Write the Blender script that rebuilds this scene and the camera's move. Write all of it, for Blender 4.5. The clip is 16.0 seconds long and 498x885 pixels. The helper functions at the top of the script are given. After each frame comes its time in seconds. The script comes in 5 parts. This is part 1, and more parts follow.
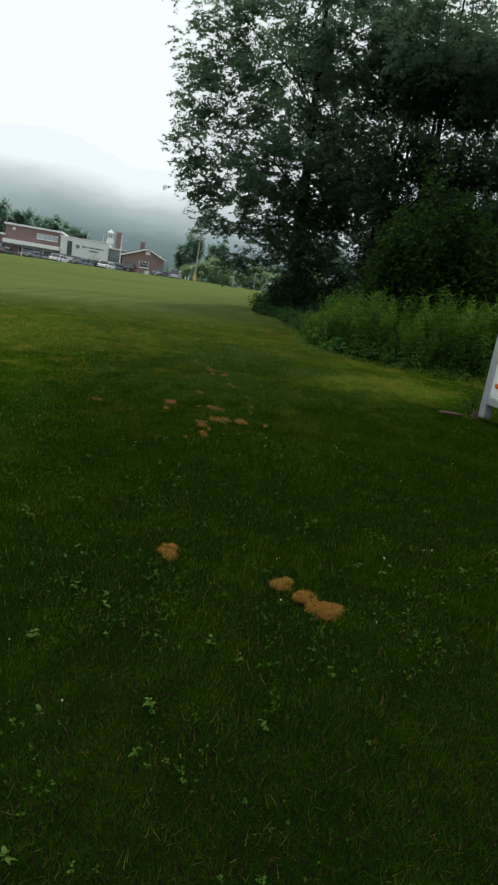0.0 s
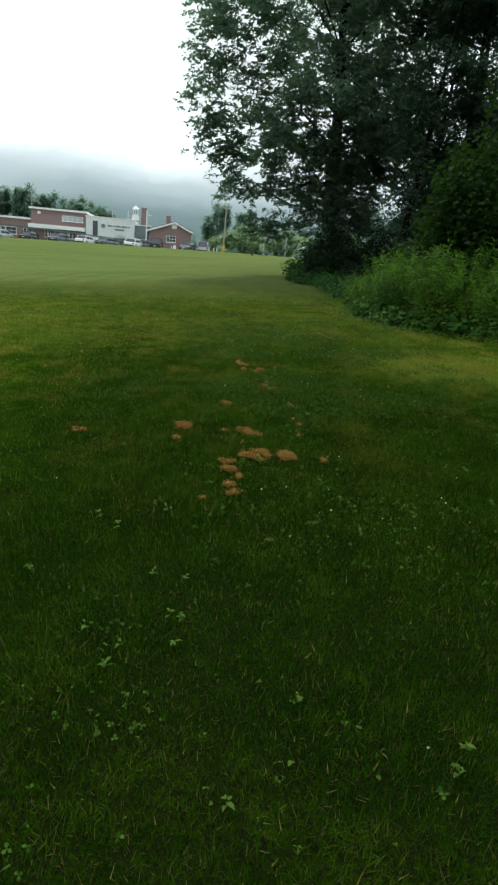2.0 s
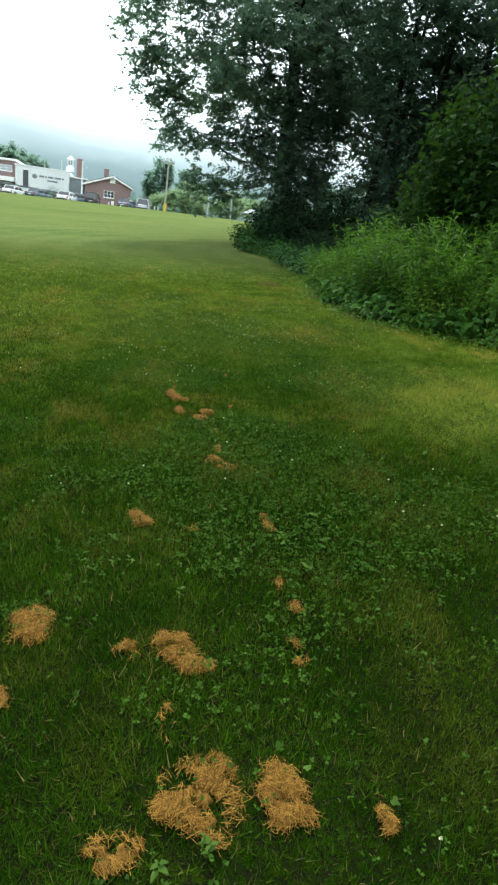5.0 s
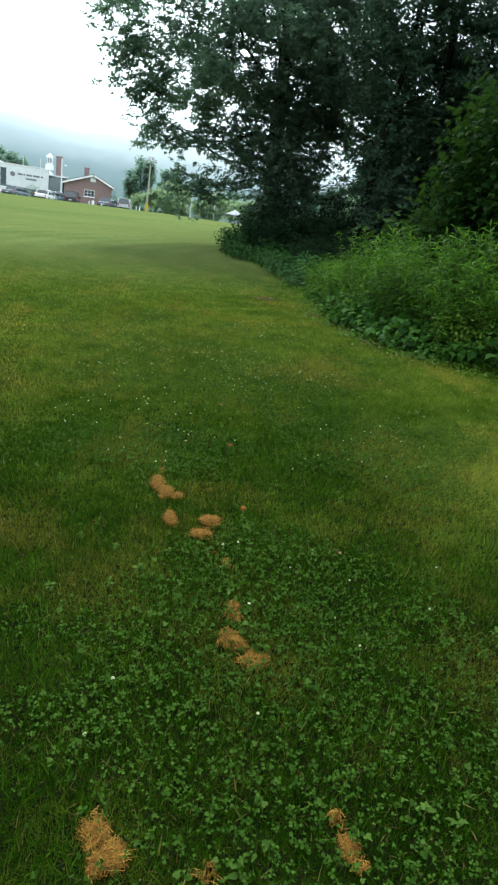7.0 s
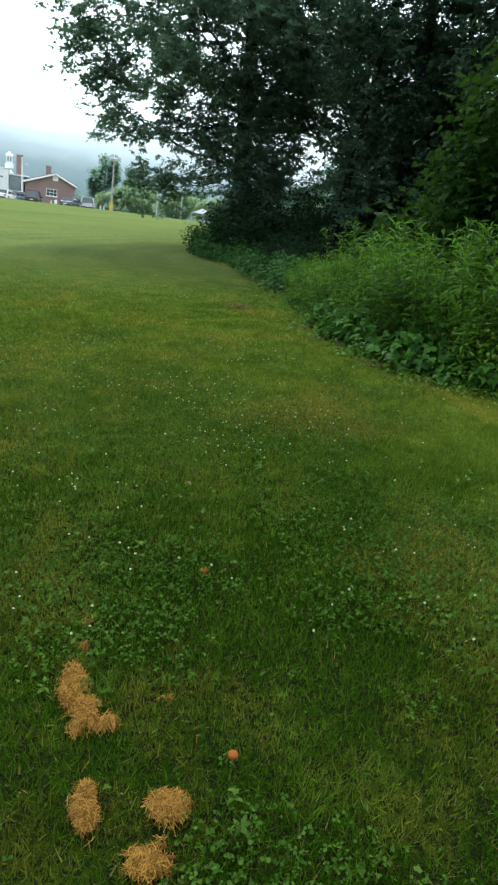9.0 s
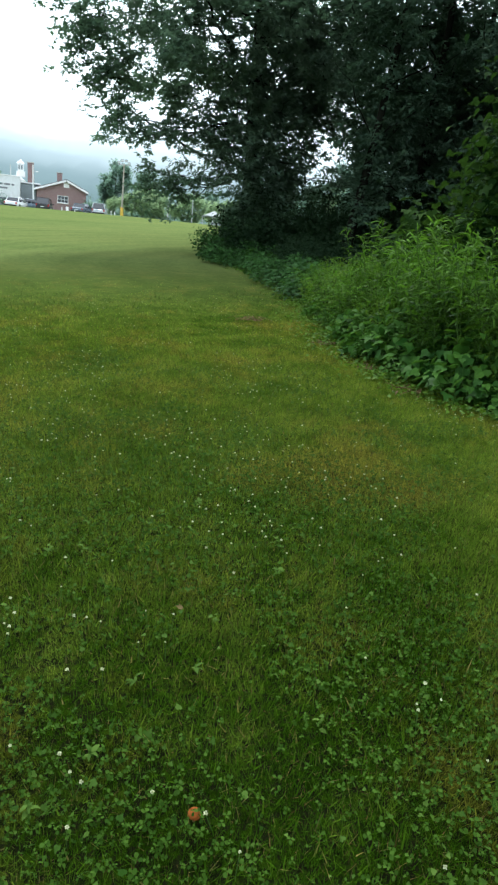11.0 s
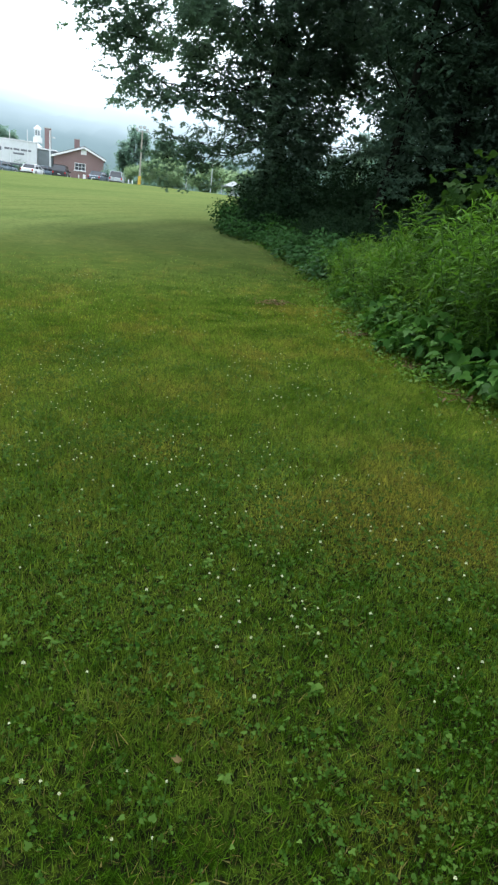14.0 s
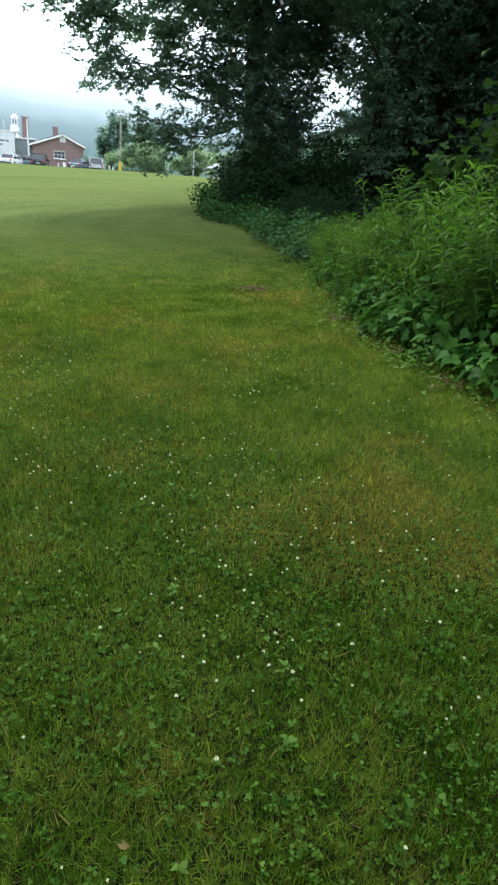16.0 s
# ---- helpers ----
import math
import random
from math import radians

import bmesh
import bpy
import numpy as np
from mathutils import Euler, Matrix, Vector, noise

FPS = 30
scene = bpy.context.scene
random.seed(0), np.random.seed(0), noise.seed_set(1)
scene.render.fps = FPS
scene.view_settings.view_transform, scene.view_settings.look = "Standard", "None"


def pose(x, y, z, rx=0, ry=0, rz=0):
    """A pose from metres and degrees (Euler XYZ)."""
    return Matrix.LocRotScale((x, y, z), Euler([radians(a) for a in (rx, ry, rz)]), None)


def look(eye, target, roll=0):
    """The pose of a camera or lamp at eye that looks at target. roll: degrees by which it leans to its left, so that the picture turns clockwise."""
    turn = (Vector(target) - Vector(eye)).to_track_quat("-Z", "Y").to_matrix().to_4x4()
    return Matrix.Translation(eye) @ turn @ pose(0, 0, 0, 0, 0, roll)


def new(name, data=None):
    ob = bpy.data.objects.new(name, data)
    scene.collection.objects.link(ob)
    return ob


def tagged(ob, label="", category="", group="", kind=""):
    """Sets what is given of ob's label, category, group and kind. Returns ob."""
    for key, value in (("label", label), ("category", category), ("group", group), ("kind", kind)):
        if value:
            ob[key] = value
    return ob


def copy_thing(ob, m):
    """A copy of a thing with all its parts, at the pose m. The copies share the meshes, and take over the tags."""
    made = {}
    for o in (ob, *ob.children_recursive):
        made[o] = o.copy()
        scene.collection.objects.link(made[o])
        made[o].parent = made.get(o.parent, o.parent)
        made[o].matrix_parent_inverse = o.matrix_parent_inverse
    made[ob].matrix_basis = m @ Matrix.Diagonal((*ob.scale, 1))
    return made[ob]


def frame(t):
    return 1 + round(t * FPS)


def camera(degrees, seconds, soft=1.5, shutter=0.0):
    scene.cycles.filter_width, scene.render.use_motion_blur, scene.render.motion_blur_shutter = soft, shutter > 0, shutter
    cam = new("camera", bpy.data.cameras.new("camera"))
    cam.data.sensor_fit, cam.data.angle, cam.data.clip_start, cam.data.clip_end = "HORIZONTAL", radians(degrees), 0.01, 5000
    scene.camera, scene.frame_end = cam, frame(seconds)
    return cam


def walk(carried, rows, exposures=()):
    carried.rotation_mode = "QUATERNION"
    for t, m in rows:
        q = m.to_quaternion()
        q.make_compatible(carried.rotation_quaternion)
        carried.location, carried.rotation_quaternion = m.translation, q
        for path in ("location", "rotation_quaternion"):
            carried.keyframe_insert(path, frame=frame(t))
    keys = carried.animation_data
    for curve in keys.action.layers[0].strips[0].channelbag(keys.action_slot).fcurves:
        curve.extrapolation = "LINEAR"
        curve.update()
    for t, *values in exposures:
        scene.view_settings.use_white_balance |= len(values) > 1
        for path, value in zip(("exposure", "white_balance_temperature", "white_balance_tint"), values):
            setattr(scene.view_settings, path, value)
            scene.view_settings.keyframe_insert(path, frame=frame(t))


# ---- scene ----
cam = camera(44.74, 16.0, soft=2.4)
walk(cam, [
    (0.0, look((-0.921, -3.294, 1.295), (1.128, 6.229, -0.965), 9.08)),
    (0.5, look((-0.823, -2.748, 1.281), (1.035, 6.755, -1.217), 6.53)),
    (1.0, look((-0.718, -2.218, 1.313), (1.018, 7.271, -1.323), 6.24)),
    (1.5, look((-0.670, -1.654, 1.314), (1.536, 7.757, -1.250), 6.81)),
    (2.0, look((-0.597, -1.133, 1.310), (0.836, 8.359, -1.491), 4.89)),
    (2.5, look((-0.508, -0.623, 1.332), (1.125, 8.735, -1.792), 4.42)),
    (3.0, look((-0.501, -0.114, 1.369), (1.709, 9.164, -1.636), 5.69)),
    (3.5, look((-0.411, 0.402, 1.354), (1.769, 9.588, -1.941), 6.60)),
    (4.0, look((-0.344, 0.857, 1.348), (1.671, 10.065, -1.991), 7.15)),
    (4.2, look((-0.323, 1.073, 1.354), (1.820, 10.264, -1.950), 7.63)),
    (6.3, look((-0.114, 2.776, 1.466), (2.538, 11.918, -1.598), 7.44)),
    (6.5, look((-0.114, 2.958, 1.476), (2.587, 12.160, -1.357), 7.74)),
    (7.0, look((-0.112, 3.325, 1.497), (2.582, 12.410, -1.696), 8.11)),
    (7.5, look((-0.048, 3.807, 1.455), (3.120, 12.887, -1.287), 6.81)),
    (8.0, look((0.049, 4.177, 1.447), (2.869, 13.232, -1.725), 6.42)),
    (8.5, look((0.173, 4.532, 1.461), (2.821, 13.564, -1.916), 6.99)),
    (9.0, look((0.247, 4.924, 1.470), (3.366, 13.888, -1.679), 7.57)),
    (9.5, look((0.365, 5.237, 1.493), (3.280, 14.342, -1.439), 4.46)),
    (10.0, look((0.429, 5.497, 1.494), (3.409, 14.485, -1.722), 7.31)),
    (10.2, look((0.464, 5.603, 1.499), (3.306, 14.667, -1.626), 6.22)),
    (12.3, look((0.657, 6.309, 1.527), (3.529, 15.157, -2.142), 6.53)),
    (12.5, look((0.683, 6.353, 1.530), (3.275, 15.165, -2.422), 7.15)),
    (13.0, look((0.709, 6.451, 1.533), (3.405, 15.234, -2.416), 7.15)),
    (13.5, look((0.700, 6.566, 1.541), (3.454, 15.555, -1.868), 7.04)),
    (14.0, look((0.708, 6.699, 1.543), (3.354, 15.654, -2.034), 6.97)),
    (14.5, look((0.703, 6.767, 1.549), (3.642, 15.561, -2.196), 8.36)),
    (15.0, look((0.737, 6.821, 1.544), (3.465, 15.580, -2.435), 6.84)),
    (15.5, look((0.828, 6.900, 1.555), (3.480, 15.797, -2.160), 6.21)),
    (16.0, look((0.886, 6.928, 1.549), (3.602, 15.766, -2.260), 4.71)),
], exposures=[(0.0, -1.0, 6450, 9), (2.0, -0.6, 6300, 6), (3.0, -0.52, 6150, 5), (3.5, 0.14, 6150, 6), (4.2, 0.16, 6150, 6), (6.5, 0.22, 6050, 6), (7.2, 0.06, 5950, 6), (9.0, 0.05, 5950, 8), (10.2, 0.08, 5950, 8), (12.5, 0.18, 5920, 12), (16.0, 0.18, 5900, 12)])

# ---- daylight: overcast morning with low mist ----
SUN_ELEV, SUN_AZ = 58.0, 0.0
world = bpy.data.worlds.new("sky")
scene.world = world
world.use_nodes = True
wn, wl = world.node_tree.nodes, world.node_tree.links
wn.clear()
w_out, w_bg = wn.new("ShaderNodeOutputWorld"), wn.new("ShaderNodeBackground")
w_sky = wn.new("ShaderNodeTexSky")
w_sky.sky_type, w_sky.sun_disc = "NISHITA", False
w_sky.sun_elevation, w_sky.sun_rotation = radians(SUN_ELEV), radians(SUN_AZ)
w_sky.air_density, w_sky.dust_density = 1.0, 3.0
w_geo, w_sep, w_ramp = wn.new("ShaderNodeTexCoord"), wn.new("ShaderNodeSeparateXYZ"), wn.new("ShaderNodeValToRGB")
wl.new(w_geo.outputs["Generated"], w_sep.inputs[0])
wl.new(w_sep.outputs["Z"], w_ramp.inputs[0])
ramp = w_ramp.color_ramp
ramp.elements[0].position, ramp.elements[0].color = 0.0, (9.0, 10.6, 11.2, 1)
ramp.elements[1].position, ramp.elements[1].color = 0.17, (20.0, 21.2, 21.6, 1)
mid = ramp.elements.new(0.07)
mid.color = (11.5, 13.0, 13.6, 1)
w_mix = wn.new("ShaderNodeMix")
w_mix.data_type = "RGBA"
w_mix.inputs[0].default_value = 0.85
wl.new(w_sky.outputs[0], w_mix.inputs[6])
wl.new(w_ramp.outputs[0], w_mix.inputs[7])
wl.new(w_mix.outputs[2], w_bg.inputs[0])
w_bg.inputs[1].default_value = 0.107
wl.new(w_bg.outputs[0], w_out.inputs[0])

sun_data = bpy.data.lights.new("sun", "SUN")
sun_data.energy, sun_data.angle, sun_data.color = 3.6, radians(12), (1.0, 0.96, 0.9)
sun = new("sun", sun_data)
sun.matrix_world = look((0, 0, 60), (-60 * math.cos(radians(SUN_ELEV)) * math.sin(radians(SUN_AZ)),
                                     -60 * math.cos(radians(SUN_ELEV)) * math.cos(radians(SUN_AZ)),
                                     60 - 60 * math.sin(radians(SUN_ELEV))))


# ---- materials ----
class Nodes:
    """Short writing for node trees."""

    def __init__(self, name):
        self.mat = bpy.data.materials.new(name)
        self.mat.use_nodes = True
        self.tree = self.mat.node_tree
        self.bsdf = self.tree.nodes["Principled BSDF"]
        self.out = self.tree.nodes["Material Output"]

    def add(self, kind, **inputs):
        node = self.tree.nodes.new("ShaderNode" + kind)
        for key, value in inputs.items():
            self.put(node.inputs[key.replace("_", " ")], value)
        return node

    def put(self, socket, value):
        if isinstance(value, bpy.types.NodeSocket):
            self.tree.links.new(value, socket)
        elif isinstance(value, (tuple, list)) and len(value) == 3 and socket.type == "RGBA":
            socket.default_value = (*value, 1)
        else:
            socket.default_value = value

    def position(self):
        return self.add("NewGeometry").outputs["Position"]

    def noise(self, scale, detail=3.0, rough=0.55, where=None, stretch=None):
        where = where or self.position()
        if stretch:
            m = self.add("Mapping", Vector=where)
            m.inputs["Scale"].default_value = stretch
            where = m.outputs[0]
        n = self.add("TexNoise", Vector=where, Scale=scale, Detail=detail, Roughness=rough)
        return n.outputs[0]

    def ramp(self, value, stops):
        r = self.add("ValToRGB", Fac=value)
        e = r.color_ramp.elements
        e[0].position, e[0].color = stops[0][0], (*stops[0][1], 1)
        e[1].position, e[1].color = stops[-1][0], (*stops[-1][1], 1)
        for p, c in stops[1:-1]:
            e.new(p).color = (*c, 1)
        return r.outputs[0]

    def span(self, value, a, b, c=0.0, d=1.0):
        m = self.add("MapRange", Value=value)
        for key, v in zip(("From Min", "From Max", "To Min", "To Max"), (a, b, c, d)):
            m.inputs[key].default_value = v
        return m.outputs[0]

    def mix(self, fac, a, b, how="MIX"):
        m = self.add("Mix")
        m.data_type, m.blend_type = "RGBA", how
        self.put(m.inputs[0], fac)
        self.put(m.inputs[6], a)
        self.put(m.inputs[7], b)
        return m.outputs[2]

    def math(self, how, a, b=0.0):
        m = self.add("Math")
        m.operation = how
        self.put(m.inputs[0], a)
        self.put(m.inputs[1], b)
        return m.outputs[0]

    def bump(self, height, strength=0.3, distance=0.01):
        b = self.add("Bump", Height=height, Strength=strength, Distance=distance)
        self.put(self.bsdf.inputs["Normal"], b.outputs[0])

    def finish(self, colour, rough=0.6, metal=0.0, spec=0.5):
        self.put(self.bsdf.inputs["Base Color"], colour)
        self.put(self.bsdf.inputs["Roughness"], rough)
        self.bsdf.inputs["Metallic"].default_value = metal
        self.bsdf.inputs["Specular IOR Level"].default_value = spec
        return self.mat


def lawn_tone(n, k=1.0):
    """Colour of the turf by place: green where it is lush, olive and tan where it is short and dry; paler on the open
    field. Beyond Y 11 the tone is also lowered as painted tree shade.
    """
    p = n.position()
    big = n.noise(0.45, 2.0, 0.55, p)
    middle = n.noise(2.4, 5.0, 0.7, p)
    fine = n.noise(9.0, 3.0, 0.65, p)
    sep = n.add("SeparateXYZ", Vector=p)
    # Dryness by Y; the fall past Y 11 paints tree shade into the turf.
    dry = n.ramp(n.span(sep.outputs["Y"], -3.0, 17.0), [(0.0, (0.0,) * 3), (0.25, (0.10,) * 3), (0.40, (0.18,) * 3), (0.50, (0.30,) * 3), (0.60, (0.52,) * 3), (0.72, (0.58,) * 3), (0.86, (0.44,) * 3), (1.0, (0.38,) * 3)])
    value = n.math("ADD", dry, n.math("MULTIPLY", n.math("SUBTRACT", big, 0.5), 0.28))
    value = n.math("ADD", value, n.math("MULTIPLY", n.math("SUBTRACT", middle, 0.5), 0.85))
    value = n.math("ADD", value, n.math("MULTIPLY", n.math("SUBTRACT", fine, 0.5), 0.6))
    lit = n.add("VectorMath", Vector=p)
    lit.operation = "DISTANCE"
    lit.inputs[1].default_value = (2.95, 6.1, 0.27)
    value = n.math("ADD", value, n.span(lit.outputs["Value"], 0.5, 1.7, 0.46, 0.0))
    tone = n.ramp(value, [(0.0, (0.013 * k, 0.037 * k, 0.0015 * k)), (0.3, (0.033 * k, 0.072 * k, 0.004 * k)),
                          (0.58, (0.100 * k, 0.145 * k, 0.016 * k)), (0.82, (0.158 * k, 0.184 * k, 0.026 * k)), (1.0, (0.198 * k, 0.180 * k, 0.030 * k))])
    worn = n.add("VectorMath", Vector=p)
    worn.operation = "DISTANCE"
    worn.inputs[1].default_value = (2.05, 9.05, 0.26)
    patch = n.math("ADD", n.noise(1.6, 5.0, 0.75, p, (1.0, 0.7, 1.0)), n.span(worn.outputs["Value"], 0.05, 0.65, 0.24, 0.0))
    patch = n.math("MULTIPLY", n.span(patch, 0.50, 0.67, 0.0, 0.6), n.span(sep.outputs["Y"], 1.5, 7.0, 0.06, 1.0))
    tone = n.mix(patch, tone, (0.190 * k, 0.156 * k, 0.026 * k))
    stripes = n.math("ADD", n.math("MULTIPLY", n.noise(0.3, 2.0, 0.5, p, (0.35, 1.0, 1.0)), 0.6), n.math("MULTIPLY", n.noise(1.3, 5.0, 0.75, p, (0.6, 1.0, 1.0)), 0.4))
    # Paler field turf, its colour also desaturated to paint in haze.
    field = n.ramp(stripes, [(0.34, (0.108 * k, 0.150 * k, 0.046 * k)), (0.5, (0.130 * k, 0.170 * k, 0.054 * k)), (0.66, (0.158 * k, 0.188 * k, 0.062 * k))])
    turn = n.add("VectorMath", Vector=p)
    turn.operation = "DISTANCE"
    turn.inputs[1].default_value = (12.0, 21.5, 0.9)
    track = n.math("SINE", n.math("ADD", n.math("MULTIPLY", turn.outputs["Value"], 5.2), n.math("MULTIPLY", stripes, 1.6)))
    field = n.mix(1.0, field, n.ramp(n.span(track, -1.0, 1.0), [(0.0, (0.92, 0.93, 0.93)), (1.0, (1.03, 1.03, 1.02))]), "MULTIPLY")
    grain = n.noise(7.0, 6.0, 0.8, p)
    field = n.mix(1.0, field, n.ramp(grain, [(0.3, (0.66, 0.72, 0.72)), (0.5, (1.0, 1.0, 1.0)), (0.7, (1.36, 1.28, 1.2))]), "MULTIPLY")
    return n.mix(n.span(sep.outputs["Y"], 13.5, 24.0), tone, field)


def lawn_material():
    n = Nodes("lawn_turf")
    p = n.position()
    sep = n.add("SeparateXYZ", Vector=p)
    speck = n.noise(40.0, 3.0, 0.7, p)
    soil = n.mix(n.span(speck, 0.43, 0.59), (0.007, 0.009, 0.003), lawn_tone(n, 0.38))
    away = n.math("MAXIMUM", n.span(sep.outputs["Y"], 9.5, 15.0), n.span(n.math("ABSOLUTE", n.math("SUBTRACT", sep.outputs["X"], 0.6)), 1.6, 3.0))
    # Ground tone cut to 0.62 before Y 20: painted blade and tree shade.
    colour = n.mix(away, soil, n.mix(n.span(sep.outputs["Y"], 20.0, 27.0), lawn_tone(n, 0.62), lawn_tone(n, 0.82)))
    n.bump(n.noise(60.0, 3.0, 0.7, p), 0.6, 0.03)
    return n.finish(colour, 1.0, 0.0, 0.0)


def with_translucence(n, colour, amount):
    """Let light through thin leaves and blades."""
    tr = n.add("BsdfTranslucent", Color=colour)
    mx = n.add("MixShader", Fac=amount)
    n.tree.links.new(n.bsdf.outputs[0], mx.inputs[1])
    n.tree.links.new(tr.outputs[0], mx.inputs[2])
    n.tree.links.new(mx.outputs[0], n.out.inputs[0])
    return n.mat


def blade_material(name, dead, low=0.44, high=1.2):
    n = Nodes(name)
    rnd = n.add("NewGeometry").outputs["Random Per Island"]
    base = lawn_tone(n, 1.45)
    straw = n.mix(n.span(rnd, 1.0 - dead, 1.0 - dead * 0.4), base, (0.17, 0.145, 0.05))
    own = n.math("FRACT", n.math("MULTIPLY", rnd, 37.0))
    colour = n.mix(1.0, straw, n.ramp(own, [(0.0, (low, low * 1.15, low * 1.2)), (0.5, (0.68, 0.74, 0.72)), (1.0, (high, high * 0.96, high * 0.85))]), "MULTIPLY")
    n.finish(colour, 0.85, 0.0, 0.01)
    return with_translucence(n, colour, 0.35)


def leaf_material(name, dark, light, rough=0.5, translucent=0.25, patch=0.6, gloss=0.1):
    n = Nodes(name)
    rnd = n.add("NewGeometry").outputs["Random Per Island"]
    area = n.noise(patch, 2.0)
    own = n.add("ObjectInfo").outputs["Random"]
    amount = n.math("ADD", n.math("MULTIPLY", rnd, 0.55), n.math("MULTIPLY", n.math("SUBTRACT", area, 0.3), 0.6))
    amount = n.math("ADD", amount, n.math("MULTIPLY", n.math("SUBTRACT", own, 0.5), 0.45))
    colour = n.mix(amount, dark, light)
    n.finish(colour, rough, 0.0, gloss)
    return with_translucence(n, n.mix(0.35, colour, (light[0] * 1.5, light[1] * 1.6, light[2])), translucent)


def bark_material(name, a, b):
    n = Nodes(name)
    g = n.noise(3.0, 5.0, 0.65, None, (4, 4, 0.6))
    n.bump(g, 0.9, 0.03)
    return n.finish(n.ramp(g, [(0.3, a), (0.7, b)]), 0.95, 0.0, 0.0)


def plain(name, colour, rough=0.6, metal=0.0, scale=6.0, vary=0.25, bump=0.0, spec=0.5):
    """Painted or cast surface with stains at two scales."""
    n = Nodes(name)
    tc = n.add("TexCoord").outputs["Object"]
    a, b = n.noise(scale * 0.2, 3.0, 0.6, tc), n.noise(scale * 3.0, 3.0, 0.6, tc)
    v = n.math("ADD", n.math("MULTIPLY", a, 0.7), n.math("MULTIPLY", b, 0.3))
    lo, hi = [c * (1 - vary) for c in colour], [min(1.0, c * (1 + vary * 0.6)) for c in colour]
    if bump:
        n.bump(b, bump, 0.01)
    return n.finish(n.ramp(v, [(0.3, lo), (0.7, hi)]), n.span(a, 0.3, 0.7, rough * 0.85, min(1.0, rough * 1.15)), metal, spec)


def brick_material(name):
    n = Nodes(name)
    tc = n.add("TexCoord").outputs["Object"]
    m = n.add("Mapping", Vector=tc)
    m.inputs["Rotation"].default_value = (radians(90), 0, 0)
    # Brick reds greyed a little to paint in distance haze.
    br = n.add("TexBrick", Vector=m.outputs[0], Color1=(0.20, 0.130, 0.124), Color2=(0.26, 0.168, 0.158), Mortar=(0.27, 0.24, 0.23), Scale=4.4)
    br.inputs["Mortar Size"].default_value = 0.012
    stain = n.noise(0.5, 4.0, 0.6, tc)
    colour = n.mix(n.span(stain, 0.4, 0.75, 0.0, 0.35), br.outputs[0], (0.14, 0.09, 0.085))
    n.bump(br.outputs["Fac"], -0.4, 0.01)
    return n.finish(colour, 0.85, 0.0, 0.3)


def glass_material(name, tint=(0.02, 0.025, 0.03)):
    n = Nodes(name)
    return n.finish(tint, 0.06, 0.0, 0.9)


def thatch_material():
    n = Nodes("lawn_thatch")
    rnd = n.add("NewGeometry").outputs["Random Per Island"]
    colour = n.ramp(rnd, [(0.0, (0.018, 0.020, 0.006)), (0.6, (0.054, 0.042, 0.012)), (1.0, (0.130, 0.094, 0.032))])
    return n.finish(colour, 0.95, 0.0, 0.02)


def straw_material():
    n = Nodes("dry_straw")
    rnd = n.add("NewGeometry").outputs["Random Per Island"]
    colour = n.ramp(rnd, [(0.0, (0.048, 0.024, 0.005)), (0.5, (0.155, 0.080, 0.014)), (1.0, (0.285, 0.158, 0.030))])
    return n.finish(colour, 0.85, 0.0, 0.08)


def hill_material():
    """Wooded hillside far off, all emission; the morning mist over its upper half is painted into the glow by height.
    """
    n = Nodes("misty_hill")
    p = n.position()
    sep = n.add("SeparateXYZ", Vector=p)
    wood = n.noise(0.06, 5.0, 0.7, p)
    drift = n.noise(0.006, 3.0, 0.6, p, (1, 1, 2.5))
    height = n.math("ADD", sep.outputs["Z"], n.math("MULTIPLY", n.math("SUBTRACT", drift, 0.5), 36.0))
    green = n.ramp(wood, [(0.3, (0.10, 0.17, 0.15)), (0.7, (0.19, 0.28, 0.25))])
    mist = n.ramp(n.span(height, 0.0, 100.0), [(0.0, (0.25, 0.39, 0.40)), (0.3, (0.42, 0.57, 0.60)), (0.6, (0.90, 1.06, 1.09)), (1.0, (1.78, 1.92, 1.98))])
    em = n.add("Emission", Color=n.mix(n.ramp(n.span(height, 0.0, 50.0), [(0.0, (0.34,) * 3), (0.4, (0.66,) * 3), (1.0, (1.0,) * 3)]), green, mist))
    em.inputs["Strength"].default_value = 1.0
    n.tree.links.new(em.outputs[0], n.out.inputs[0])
    return n.mat


